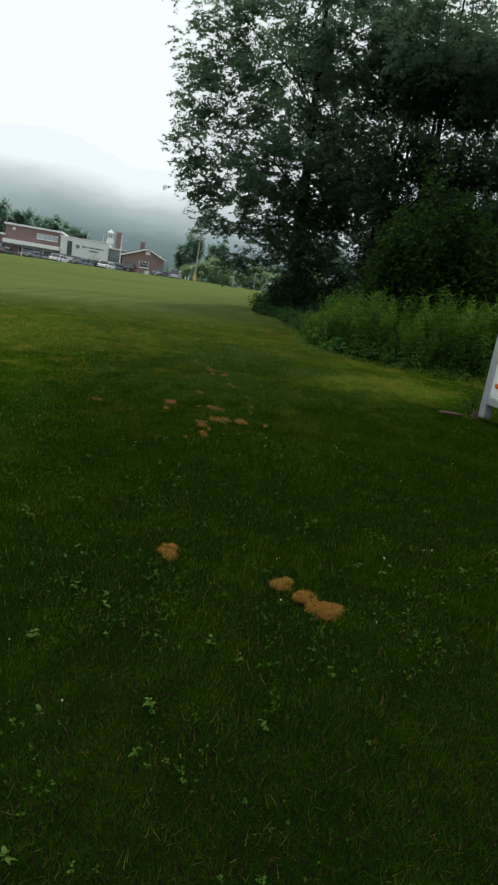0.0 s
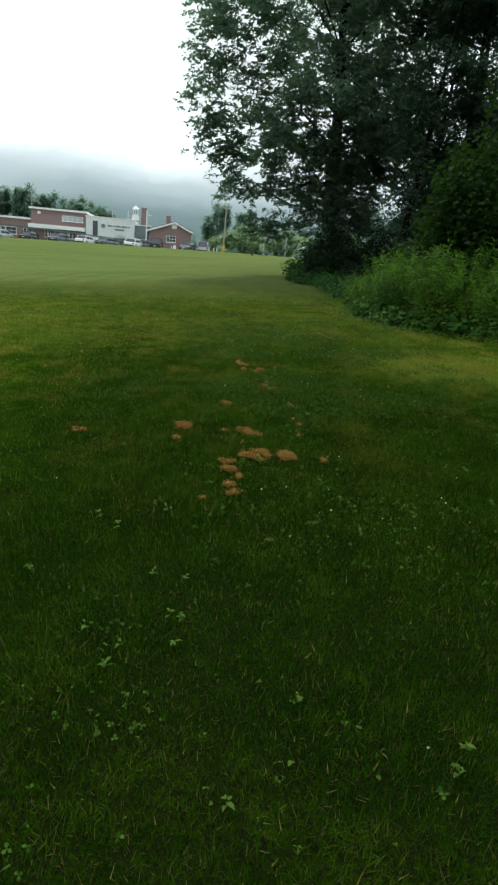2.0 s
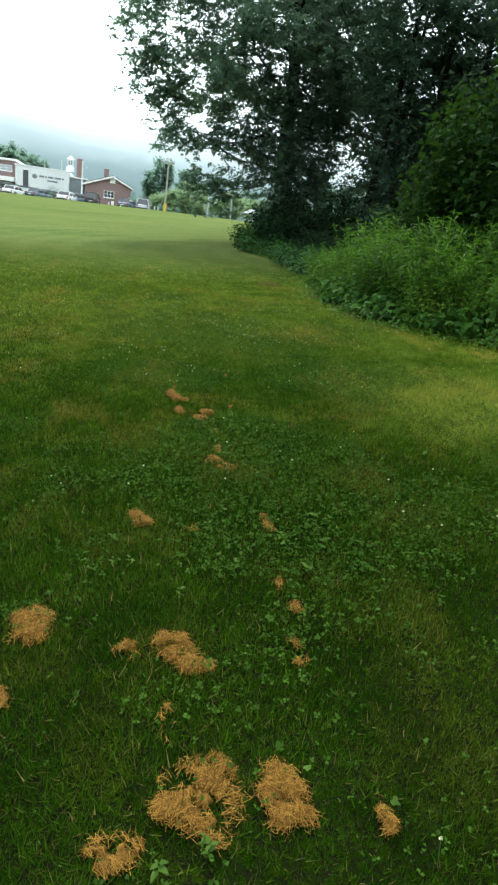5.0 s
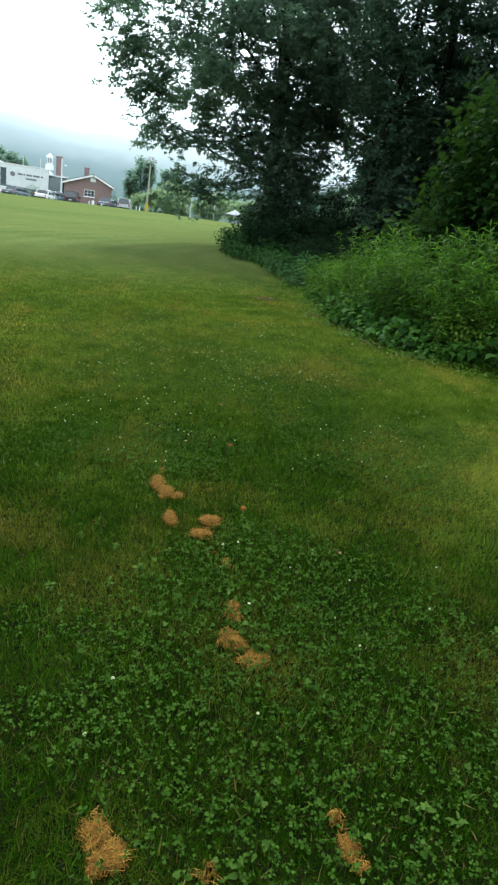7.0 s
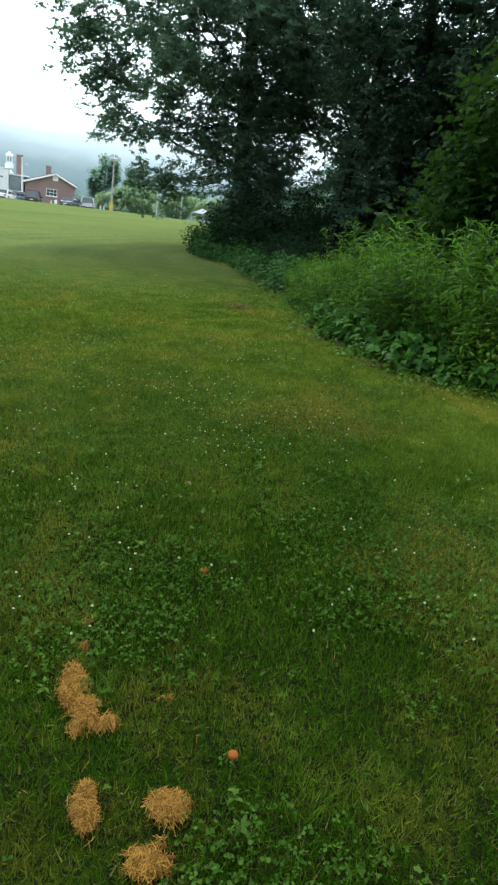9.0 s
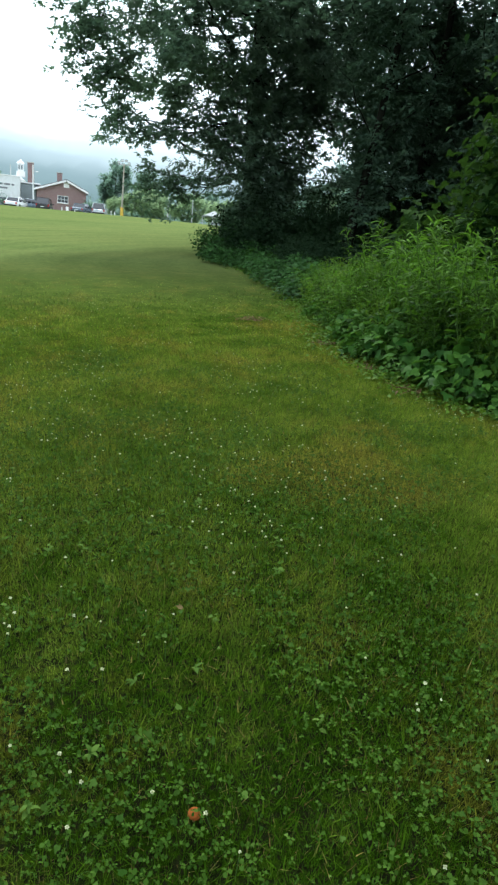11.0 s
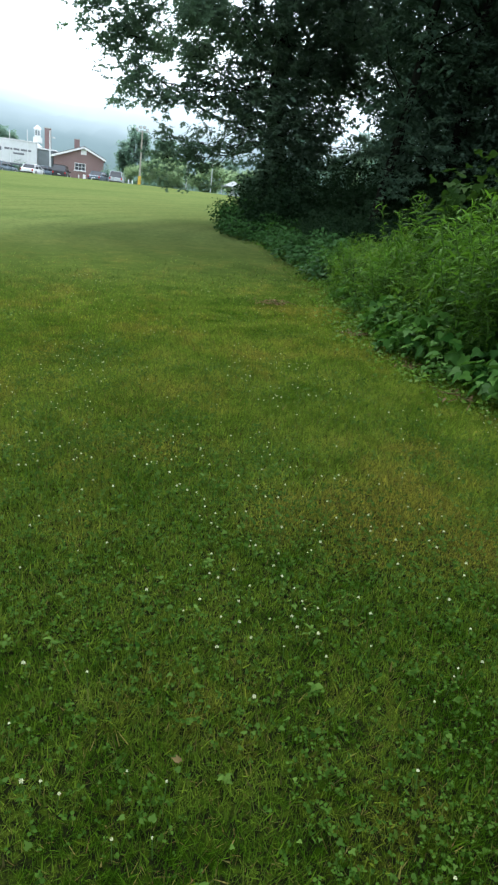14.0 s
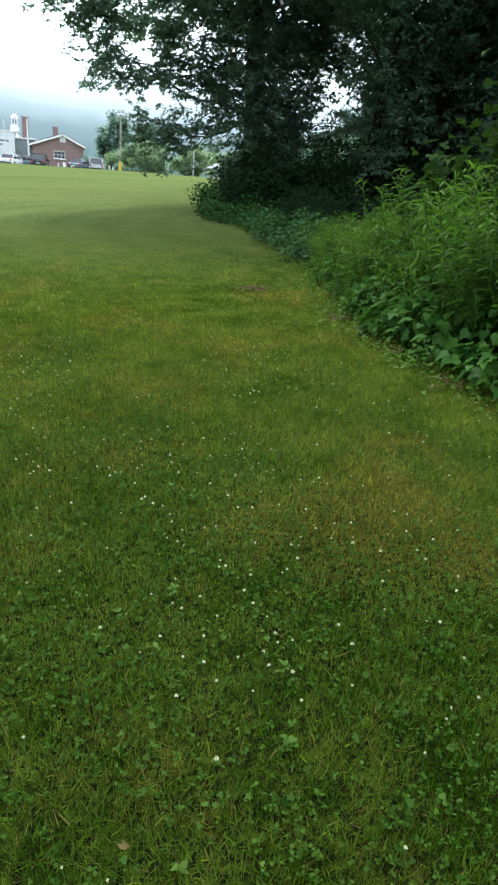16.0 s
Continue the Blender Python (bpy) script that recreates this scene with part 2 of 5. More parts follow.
M = {
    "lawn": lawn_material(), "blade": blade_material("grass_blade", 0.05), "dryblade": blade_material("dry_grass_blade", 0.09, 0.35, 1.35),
    "clover": leaf_material("clover_leaf", (0.009, 0.031, 0.003), (0.058, 0.116, 0.015), 0.65, 0.2, 2.0, 0.02),
    "weed": leaf_material("lawn_weed_leaf", (0.013, 0.040, 0.004), (0.074, 0.130, 0.022), 0.65, 0.15, 2.0, 0.03),
    "petal": plain("clover_petal", (0.45, 0.48, 0.27), 0.8),
    "stalk": plain("green_stalk", (0.05, 0.10, 0.02), 0.8, spec=0.05),
    "straw": straw_material(), "thatch": thatch_material(),
    "deadleaf": plain("pale_dead_leaf", (0.165, 0.122, 0.048), 0.8, spec=0.1),
    # Leaf colour lifted and blued, painting in the veil of haze over the crown.
    "maple": leaf_material("hazed_tree_leaf", (0.076, 0.136, 0.094), (0.140, 0.212, 0.150), 0.5, 0.62),
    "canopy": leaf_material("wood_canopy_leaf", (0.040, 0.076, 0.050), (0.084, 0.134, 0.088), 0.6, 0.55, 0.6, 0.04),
    # Shade under the trees painted in as a much darker leaf colour.
    "shade": leaf_material("shaded_understory_leaf", (0.011, 0.026, 0.012), (0.028, 0.052, 0.023), 0.7, 0.35, 0.6, 0.04),
    "vine": leaf_material("broad_vine_leaf", (0.011, 0.046, 0.006), (0.064, 0.146, 0.019), 0.5, 0.3, 1.2, 0.05),
    "ivy": leaf_material("ivy_leaf", (0.014, 0.046, 0.010), (0.045, 0.115, 0.026), 0.5, 0.25, 1.2, 0.12),
    "herb": leaf_material("bushy_weed_leaf", (0.018, 0.058, 0.004), (0.124, 0.218, 0.022), 0.5, 0.4, 0.7),
    "lance": leaf_material("lance_weed_leaf", (0.003, 0.019, 0.002), (0.108, 0.232, 0.020), 0.5, 0.38, 0.8, 0.06),
    "lime": leaf_material("sapling_leaf", (0.005, 0.020, 0.004), (0.042, 0.088, 0.013), 0.7, 0.3, 0.8, 0.03),
    # Distance haze painted into both far leaf colours, pale and greyed.
    "fartree": leaf_material("hazed_distant_leaf", (0.160, 0.245, 0.220), (0.205, 0.300, 0.262), 0.9, 0.8, 0.2, 0.0),
    "farbush": leaf_material("hazed_bush_leaf", (0.205, 0.285, 0.185), (0.260, 0.345, 0.220), 0.9, 0.8, 0.2, 0.0),
    # Bark darkened to near black, with canopy shade put into its colour.
    "bark": bark_material("shaded_bark", (0.005, 0.006, 0.004), (0.013, 0.014, 0.010)),
    "farbark": bark_material("grey_bark", (0.05, 0.045, 0.04), (0.11, 0.10, 0.09)),
    "brick": brick_material("red_brick"),
    "white": plain("white_paint", (0.78, 0.79, 0.78), 0.55, vary=0.12),
    "offwhite": plain("weathered_white_panel", (0.66, 0.69, 0.68), 0.6, vary=0.12),
    "grey": plain("grey_cladding", (0.22, 0.26, 0.27), 0.6),
    "slate": plain("dark_roof_edge", (0.09, 0.11, 0.12), 0.6),
    "galv": plain("galvanised_steel", (0.45, 0.47, 0.48), 0.45, 0.6),
    "concrete": plain("weathered_concrete", (0.42, 0.41, 0.38), 0.85, bump=0.3),
    "wood": plain("weathered_board", (0.085, 0.058, 0.036), 0.9, bump=0.5, spec=0.1),
    "pole": plain("weathered_pole_wood", (0.33, 0.31, 0.27), 0.85, bump=0.4),
    "shingle": plain("grey_roof_shingle", (0.16, 0.165, 0.17), 0.9, bump=0.5, scale=12),
    "asphalt": plain("worn_asphalt", (0.075, 0.077, 0.08), 0.9, bump=0.4, scale=3),
    "yellow": plain("yellow_guard_paint", (0.55, 0.36, 0.04), 0.6),
    "orange": plain("amber_marker_lens", (0.75, 0.12, 0.02), 0.25),
    "blind": plain("pale_window_blind", (0.36, 0.41, 0.43), 0.5),
    "glass": glass_material("dark_window_glass"),
    "tyre": plain("tyre_rubber", (0.022, 0.022, 0.023), 0.85),
    "alu": plain("wheel_alloy", (0.45, 0.46, 0.47), 0.35, 0.8),
    "redlamp": plain("tail_lamp_lens", (0.35, 0.015, 0.015), 0.2),
    "silver": plain("silver_car_paint", (0.42, 0.46, 0.48), 0.3, 0.4, vary=0.08),
    "black": plain("black_car_paint", (0.022, 0.024, 0.028), 0.25, vary=0.08),
    "carwhite": plain("white_car_paint", (0.70, 0.72, 0.72), 0.3, vary=0.06),
    "blue": plain("slate_car_paint", (0.10, 0.14, 0.17), 0.28, 0.3, vary=0.08),
    "lens": plain("lamp_glass", (0.6, 0.62, 0.62), 0.15),
    "canvas": plain("pale_canvas", (0.30, 0.32, 0.32), 0.8),
    "sign": plain("dark_sign_lettering", (0.16, 0.17, 0.18), 0.6),
    "mushroom": plain("orange_cap", (0.19, 0.058, 0.010), 0.8, spec=0.1),
    "deadstem": plain("dead_brown_stem", (0.125, 0.090, 0.042), 0.9, vary=0.4, spec=0.05),
    "hill": hill_material(),
}


# ---- mesh helpers ----
def mesh_of(name, verts, faces):
    """A mesh from arrays: vertices (n, 3) and faces (m, 3) or (m, 4)."""
    me = bpy.data.meshes.new(name)
    verts, faces = np.asarray(verts, np.float32), np.asarray(faces, np.int32)
    me.vertices.add(len(verts))
    me.vertices.foreach_set("co", verts.ravel())
    k = faces.shape[1]
    me.loops.add(faces.size)
    me.loops.foreach_set("vertex_index", faces.ravel())
    me.polygons.add(len(faces))
    me.polygons.foreach_set("loop_start", np.arange(0, faces.size, k, dtype=np.int32))
    me.update(calc_edges=True)
    return me


def smooth(me):
    me.polygons.foreach_set("use_smooth", [True] * len(me.polygons))
    return me


def link(name, data, material, parent=None, label=""):
    """Link a bmesh or a mesh as one mesh object, under a thing or a part if given."""
    if isinstance(data, bmesh.types.BMesh):
        me = bpy.data.meshes.new(name)
        data.normal_update()
        data.to_mesh(me)
        data.free()
        data = me
    data.materials.append(M[material])
    ob = new(name, data)
    ob.parent = parent
    if label:
        tagged(ob, label)
    return ob


part = link


def thing(name, m, label, category, group="", kind=""):
    ob = new(name)
    ob.empty_display_size = 0.2
    ob.matrix_basis = m
    return tagged(ob, label, category, group, kind)


def box(bm, lo, hi, bevel=0.0, turn=None):
    """Add a box between two corners, with bevelled edges."""
    mid, size = (Vector(lo) + Vector(hi)) / 2, Vector(hi) - Vector(lo)
    m = Matrix.Translation(mid) @ Matrix.Diagonal((*size, 1))
    made = bmesh.ops.create_cube(bm, size=1.0, matrix=(turn @ m) if turn else m)
    if bevel:
        edges = list({e for v in made["verts"] for e in v.link_edges})
        bmesh.ops.bevel(bm, geom=edges, offset=bevel, segments=2, affect="EDGES", profile=0.5)
    return bm


def boxed(lo, hi, bevel=0.0):
    return box(bmesh.new(), lo, hi, bevel)


def rod(bm, a, b, ra, rb=None, sides=10):
    """Add a tapered rod from a to b."""
    a, b, rb = Vector(a), Vector(b), ra if rb is None else rb
    d = b - a
    m = Matrix.Translation((a + b) / 2) @ d.to_track_quat("Z", "Y").to_matrix().to_4x4()
    bmesh.ops.create_cone(bm, cap_ends=True, segments=sides, radius1=ra, radius2=rb, depth=d.length, matrix=m)
    return bm


def rodded(a, b, ra, rb=None, sides=10):
    return rod(bmesh.new(), a, b, ra, rb, sides)


def prism(outline, y0, y1, bevel=0.0):
    """An outline of (x, z) drawn out from y0 to y1."""
    bm = bmesh.new()
    front = [bm.verts.new((x, y0, z)) for x, z in outline]
    back = [bm.verts.new((x, y1, z)) for x, z in outline]
    n = len(outline)
    bm.faces.new(front)
    bm.faces.new(back[::-1])
    for i in range(n):
        j = (i + 1) % n
        bm.faces.new((front[j], front[i], back[i], back[j]))
    bmesh.ops.recalc_face_normals(bm, faces=bm.faces)
    if bevel:
        bmesh.ops.bevel(bm, geom=list(bm.edges), offset=bevel, segments=2, affect="EDGES", profile=0.5)
    return bm


def tube(points, radii, sides=8):
    """Vertices and quads of a tube along points."""
    pts = np.asarray(points, float)
    tang = np.gradient(pts, axis=0)
    tang /= np.linalg.norm(tang, axis=1)[:, None] + 1e-9
    ref = np.where(np.abs(tang[:, 2:3]) > 0.9, [[1.0, 0, 0]], [[0, 0, 1.0]])
    u = np.cross(tang, ref)
    u /= np.linalg.norm(u, axis=1)[:, None] + 1e-9
    v = np.cross(tang, u)
    a = np.linspace(0, 2 * np.pi, sides, endpoint=False)
    ring = pts[:, None] + np.asarray(radii, float)[:, None, None] * (np.cos(a)[None, :, None] * u[:, None] + np.sin(a)[None, :, None] * v[:, None])
    n = len(pts)
    i, j = np.meshgrid(np.arange(n - 1), np.arange(sides), indexing="ij")
    k = (j + 1) % sides
    quads = np.stack([i * sides + j, i * sides + k, (i + 1) * sides + k, (i + 1) * sides + j], -1).reshape(-1, 4)
    return ring.reshape(-1, 3), quads


def join(pieces):
    """One vertex and face array from several."""
    verts, faces, n = [], [], 0
    for v, f in pieces:
        verts.append(v)
        faces.append(np.asarray(f) + n)
        n += len(v)
    return np.concatenate(verts), np.concatenate(faces)


# Leaf outlines: points (along, across, up) and triangles.
LEAF = {
    "rhomb": ([(0, 0, 0), (0.45, 0.5, 0.10), (1, 0, -0.10), (0.45, -0.5, 0.10)], [(0, 1, 2), (0, 2, 3)]),
    "maple": ([(0, 0, 0), (0.50, 0.58, 0.02), (0.52, 0.20, 0.08), (1, 0, -0.14), (0.52, -0.20, 0.08), (0.50, -0.58, 0.02)],
              [(0, 2, 1), (0, 3, 2), (0, 4, 3), (0, 5, 4)]),
    "grape": ([(0, 0, 0), (-0.12, 0.30, 0.02), (0.10, 0.54, 0.06), (0.42, 0.50, 0.0), (0.50, 0.28, 0.07), (1, 0, -0.18), (0.50, -0.28, 0.07),
               (0.42, -0.50, 0.0), (0.10, -0.54, 0.06), (-0.12, -0.30, 0.02)],
              [(0, 2, 1), (0, 3, 2), (0, 4, 3), (0, 5, 4), (0, 6, 5), (0, 7, 6), (0, 8, 7), (0, 9, 8)]),
    "lance": ([(0, 0, 0), (0.3, 0.5, 0.07), (0.7, 0.36, 0.0), (1, 0, -0.26), (0.7, -0.36, 0.0), (0.3, -0.5, 0.07)],
              [(0, 1, 5), (1, 2, 5), (2, 4, 5), (2, 3, 4)]),
    "broad": ([(0, 0, 0), (-0.08, 0.36, 0.08), (0.28, 0.55, 0.06), (0.50, 0.34, 0.05), (1, 0, -0.16), (0.50, -0.34, 0.05),
               (0.28, -0.55, 0.06), (-0.08, -0.36, 0.08)], [(0, 2, 1), (0, 3, 2), (0, 4, 3), (0, 5, 4), (0, 6, 5), (0, 7, 6)]),
    "clover": ([(0, 0, 0), (0.6, 0.46, 0.08), (1.0, 0.22, 0.02), (1.0, -0.22, 0.02), (0.6, -0.46, 0.08)], [(0, 1, 2), (0, 2, 3), (0, 3, 4)]),
}


def leaves(kind, at, az, tilt, length, width, rng, roll=0.5):
    """Arrays of leaves: at (n, 3), heading az, tilt above the level, sizes; each leaf leans a little about its own line."""
    pts, tris = LEAF[kind]
    pts, tris = np.array(pts, float), np.array(tris)
    n = len(at)
    ahead = np.stack([np.cos(az) * np.cos(tilt), np.sin(az) * np.cos(tilt), np.sin(tilt)], 1)
    side = np.stack([-np.sin(az), np.cos(az), np.zeros(n)], 1)
    up = np.cross(ahead, side)
    r = rng.normal(0, roll, n)[:, None]
    side, up = np.cos(r) * side + np.sin(r) * up, np.cos(r) * up - np.sin(r) * side
    length, width = np.broadcast_to(length, n), np.broadcast_to(width, n)
    v = at[:, None] + (length[:, None] * pts[:, 0])[..., None] * ahead[:, None] + (width[:, None] * pts[:, 1])[..., None] * side[:, None] \
        + (length[:, None] * pts[:, 2])[..., None] * up[:, None]
    f = tris[None] + (np.arange(n) * len(pts))[:, None, None]
    return v.reshape(-1, 3), f.reshape(-1, 3)


def value_noise(x, y, cell, seed):
    """Smooth noise from 0 to 1 on a lattice."""
    x, y = np.asarray(x, float) / cell, np.asarray(y, float) / cell
    i, j = np.floor(x).astype(np.int64), np.floor(y).astype(np.int64)

    def corner(a, b):
        h = (a * 374761393 + b * 668265263 + seed * 144665) & 0x7FFFFFFF
        h = ((h ^ (h >> 13)) * 1274126177) & 0x7FFFFFFF
        return ((h ^ (h >> 16)) & 0xFFFF) / 65535.0

    u, v = x - i, y - j
    u, v = u * u * (3 - 2 * u), v * v * (3 - 2 * v)
    return (corner(i, j) * (1 - u) + corner(i + 1, j) * u) * (1 - v) + (corner(i, j + 1) * (1 - u) + corner(i + 1, j + 1) * u) * v


def step(a, b, x):
    t = np.clip((np.asarray(x, float) - a) / (b - a), 0, 1)
    return t * t * (3 - 2 * t)


def ground(x, y):
    """Height of the ground: a lawn that rises gently ahead and to the right, and an open field up to the car park."""
    x, y = np.asarray(x, float), np.asarray(y, float)
    near = 0.057 * np.clip(x, -30, 14) + 0.0237 * (np.clip(y, -40, 40) - 3)
    far = 2.62 + 0.018 * np.clip(x, -40, 8) + 0.012 * np.clip(y - 85, 0, 30)
    z = near + (far - near) * step(24, 88, y)
    bumps = 0.018 * (value_noise(x, y, 0.55, 1) - 0.5) + 0.03 * (value_noise(x, y, 1.9, 2) - 0.5)
    z = z - 0.4 * step(89.5, 93.5, y) + 0.3 * step(100, 112, y)
    return z + bumps * (1 - step(18, 40, np.hypot(x, y)))


def gz(x, y):
    return float(ground(x, y))


# ---- the ground, one sheet ----
def axis(fine0, fine1, fine, reach):
    near = np.arange(fine0, fine1 + 1e-6, fine)
    up = fine1 + np.cumsum(np.geomspace(fine, reach / 8, 48))
    down = fine0 - np.cumsum(np.geomspace(fine, reach / 8, 48))
    return np.concatenate([down[::-1], near, up])


gx, gy = axis(-6, 9, 0.14, 2500), axis(-5, 30, 0.14, 2500)
X, Y = np.meshgrid(gx, gy, indexing="ij")
grid_v = np.stack([X, Y, ground(X, Y)], -1).reshape(-1, 3)
a, b = np.meshgrid(np.arange(len(gx) - 1), np.arange(len(gy) - 1), indexing="ij")
k = len(gy)
grid_f = np.stack([a * k + b, (a + 1) * k + b, (a + 1) * k + b + 1, a * k + b + 1], -1).reshape(-1, 4)
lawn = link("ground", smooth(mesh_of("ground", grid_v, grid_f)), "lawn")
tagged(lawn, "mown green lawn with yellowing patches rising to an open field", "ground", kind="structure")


# Wooded hillside behind everything, its glow painted to mist colour at the top.
def hillside():
    az = np.linspace(radians(-75), radians(75), 220)
    rows = np.linspace(0, 1, 26)
    A, R = np.meshgrid(az, rows, indexing="ij")
    dist = 420 + 330 * R
    crest = 118 + 26 * value_noise(A * 40, A * 0, 6.0, 5) + 10 * value_noise(A * 40, A * 0, 1.3, 6)
    z = -2 + crest * R ** 0.9 + 5.0 * value_noise(A * 900, R * 90, 2.2, 7) * (R > 0)
    v = np.stack([np.sin(A) * dist, np.cos(A) * dist, z], -1).reshape(-1, 3)
    p, q = np.meshgrid(np.arange(len(az) - 1), np.arange(len(rows) - 1), indexing="ij")
    m = len(rows)
    f = np.stack([p * m + q, (p + 1) * m + q, (p + 1) * m + q + 1, p * m + q + 1], -1).reshape(-1, 4)
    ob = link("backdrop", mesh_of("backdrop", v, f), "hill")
    tagged(ob, "wooded hillside fading upward into white mist", "hill", kind="structure")


hillside()


# ---- trees, shrubs and weeds ----
def wander(a, b, n, rng, amount):
    """A line from a to b that wavers."""
    a, b = np.asarray(a, float), np.asarray(b, float)
    t = np.linspace(0, 1, n)[:, None]
    off = rng.normal(0, amount, (n, 3)).cumsum(0)
    off -= t * off[-1]
    return a + (b - a) * t + off * np.sin(np.pi * t)


def tree(m, label, seed, height, spread, low, trunk_r, clusters, per, leaf=(0.16, 0.13), size=(0.6, 0.32), leaf_mat="maple",
         shift=(0.0, 0.0), limbs=9, name="tree", bark="bark", hollow=0.5, droop=0.3, extra=(), clear=(), thin=None):
    """A broadleaf tree: tapered trunk, limbs, twigs and a crown of leaf clusters with gaps. extra: further cluster places (x, y, z, reach). clear: gaps (x0, x1, z0, z1) in the crown."""
    rng = np.random.default_rng(seed)
    root = thing(name, m, label, "tree")
    top = np.array([shift[0] * 1.2, shift[1] * 1.2, height * 0.86])
    line = wander((0, 0, -0.15), top, 12, rng, 0.02 * height / 12)
    t = np.linspace(0, 1, 12)
    radii = trunk_r * (1 - 0.85 * t) + trunk_r * 0.5 * np.exp(-t * 14)
    v, f = tube(line, radii, 10)
    part("trunk", smooth(mesh_of("trunk", v, f)), bark, root)
    middle, half = np.array([shift[0], shift[1], (low + height) / 2]), np.array([spread, spread, (height - low) / 2])
    # leafy lobes in the outer shell, each of several sprays, with gaps between
    count = max(8, clusters // 12)
    d = rng.normal(size=(count * 3, 3))
    d /= np.linalg.norm(d, axis=1)[:, None]
    r = (hollow ** 3 + (0.95 - hollow ** 3) * rng.random(len(d))) ** (1 / 3)
    lobes = middle + d * r[:, None] * half
    keep = value_noise(lobes[:, 0] * 3 + lobes[:, 1] * 2 + 50, lobes[:, 2] * 3 + lobes[:, 1] + 50, 4.2, seed) > 0.25
    lobes = lobes[keep][:count]
    e = rng.normal(size=(len(lobes), 12, 3))
    e /= np.linalg.norm(e, axis=2)[..., None]
    lobe_r = spread * 0.17 * rng.uniform(0.7, 1.2, (len(lobes), 1, 1))
    place = (lobes[:, None] + e * lobe_r * rng.random((len(lobes), 12, 1)) ** 0.4 * [1.0, 1.0, 0.62]).reshape(-1, 3)
    place = place[place[:, 2] > low * 0.8]
    if thin:
        place = place[(place[:, 2] < thin[0]) | (place[:, 2] > thin[1]) | (rng.random(len(place)) < thin[2])]
    if len(extra):
        ex = np.array(extra, float)
        more = np.repeat(ex, np.where(ex[:, 3] < 0.36, 4, np.where(ex[:, 3] < 0.65, 5, 14)), 0)
        more = np.column_stack([more[:, :3] + rng.normal(size=(len(more), 3)) * more[:, 3:] * [0.5, 0.5, 0.28], more[:, 3]])
        place = np.concatenate([np.column_stack([place, np.ones(len(place))]), more])
        for x0, x1, z0, z1 in clear:
            place = place[(place[:, 0] < x0) | (place[:, 0] > x1) | (place[:, 2] < z0) | (place[:, 2] > z1) | (place[:, 3] < 0.65)]
        place = place[:, :3]
    # limbs towards the far parts of the crown
    lines = []
    for i in range(limbs):
        s = 0.95 * low / height + (0.88 - 0.95 * low / height) * i / limbs
        start = line[int(s * 11)]
        az = i * 2.4 + rng.random()
        reach = spread * (0.85 - 0.3 * abs(s - 0.4))
        end = np.array([shift[0] + np.cos(az) * reach, shift[1] + np.sin(az) * reach, max(low + 0.4, start[2] + reach * (0.25 + 0.5 * s))])
        lines.append((wander(start, end, 9, rng, 0.13), trunk_r * (0.2 - 0.09 * s)))
    for ex in extra:
        if abs(ex[0]) > 4.2 and ex[2] > 4.0:
            continue
        start = line[min(10, max(2, int((ex[2] + 1.5) / height * 11)))]
        lines.append((wander(start, ex[:3], 9, rng, 0.12), trunk_r * 0.09))
    for pts, rad in lines:
        v, f = tube(pts, np.linspace(rad, rad * 0.22, 9), 6)
        part("limb", smooth(mesh_of("limb", v, f)), bark, root)
    nodes = np.concatenate([p for p, _ in lines] + [line[4:]])
    pieces = []
    gap = np.array([((nodes - c) ** 2).sum(1).min() for c in place])
    for c in place[np.argsort(gap)]:
        # each spray grows from the nearest wood, be it limb or an earlier spray
        near = nodes[np.argmin(((nodes - c) ** 2).sum(1))]
        nodes = np.concatenate([nodes, [c]])
        pieces.append(tube(wander(near, c, 4, rng, 0.05), np.linspace(0.016, 0.006, 4), 3))
    v, f = join(pieces)
    tagged(part("twig_mass", mesh_of("twigs", v, f), bark, root), kind="stuff")
    # flat fans of leaves to a spray, held outward and drooping at the tips
    fans, each = 4, max(6, per // 4)
    out = place - [0.6 * shift[0], 0.6 * shift[1], 0.0]
    heading = np.repeat(np.arctan2(out[:, 1], out[:, 0]), fans) + rng.normal(0, 0.8, len(place) * fans)
    rise = rng.normal(0.0, 0.5, len(heading))
    foot = np.repeat(place, fans, 0) + rng.normal(size=(len(heading), 3)).clip(-1.8, 1.8) * [size[0] * 0.5, size[0] * 0.5, size[1]]
    span = size[0] * rng.uniform(0.7, 1.25, len(heading))
    k = np.tile(np.arange(each), len(heading))
    along = (k + rng.random(len(k))) / each
    heading, rise, span, foot = (np.repeat(q, each, 0) for q in (heading, rise, span, foot))
    side = np.where(k % 2 == 0, 1.0, -1.0)
    off = side * span * 0.22 * rng.random(len(k)) * (1.1 - along)
    where = foot + np.stack([np.cos(heading) * along * span - np.sin(heading) * off, np.sin(heading) * along * span + np.cos(heading) * off,
                             np.sin(rise) * along * span - droop * 0.5 * span * along ** 2 + rng.normal(0, 0.03, len(k))], 1)
    n = len(where)
    v, f = leaves("maple", where, heading + side * rng.uniform(0.2, 1.4, n), rng.normal(-droop, 0.5, n), leaf[0] * rng.uniform(0.7, 1.25, n),
                  leaf[1] * rng.uniform(0.75, 1.2, n), rng, 0.4)
    tagged(part("crown", mesh_of("crown", v, f), leaf_mat, root), kind="stuff")
    return root


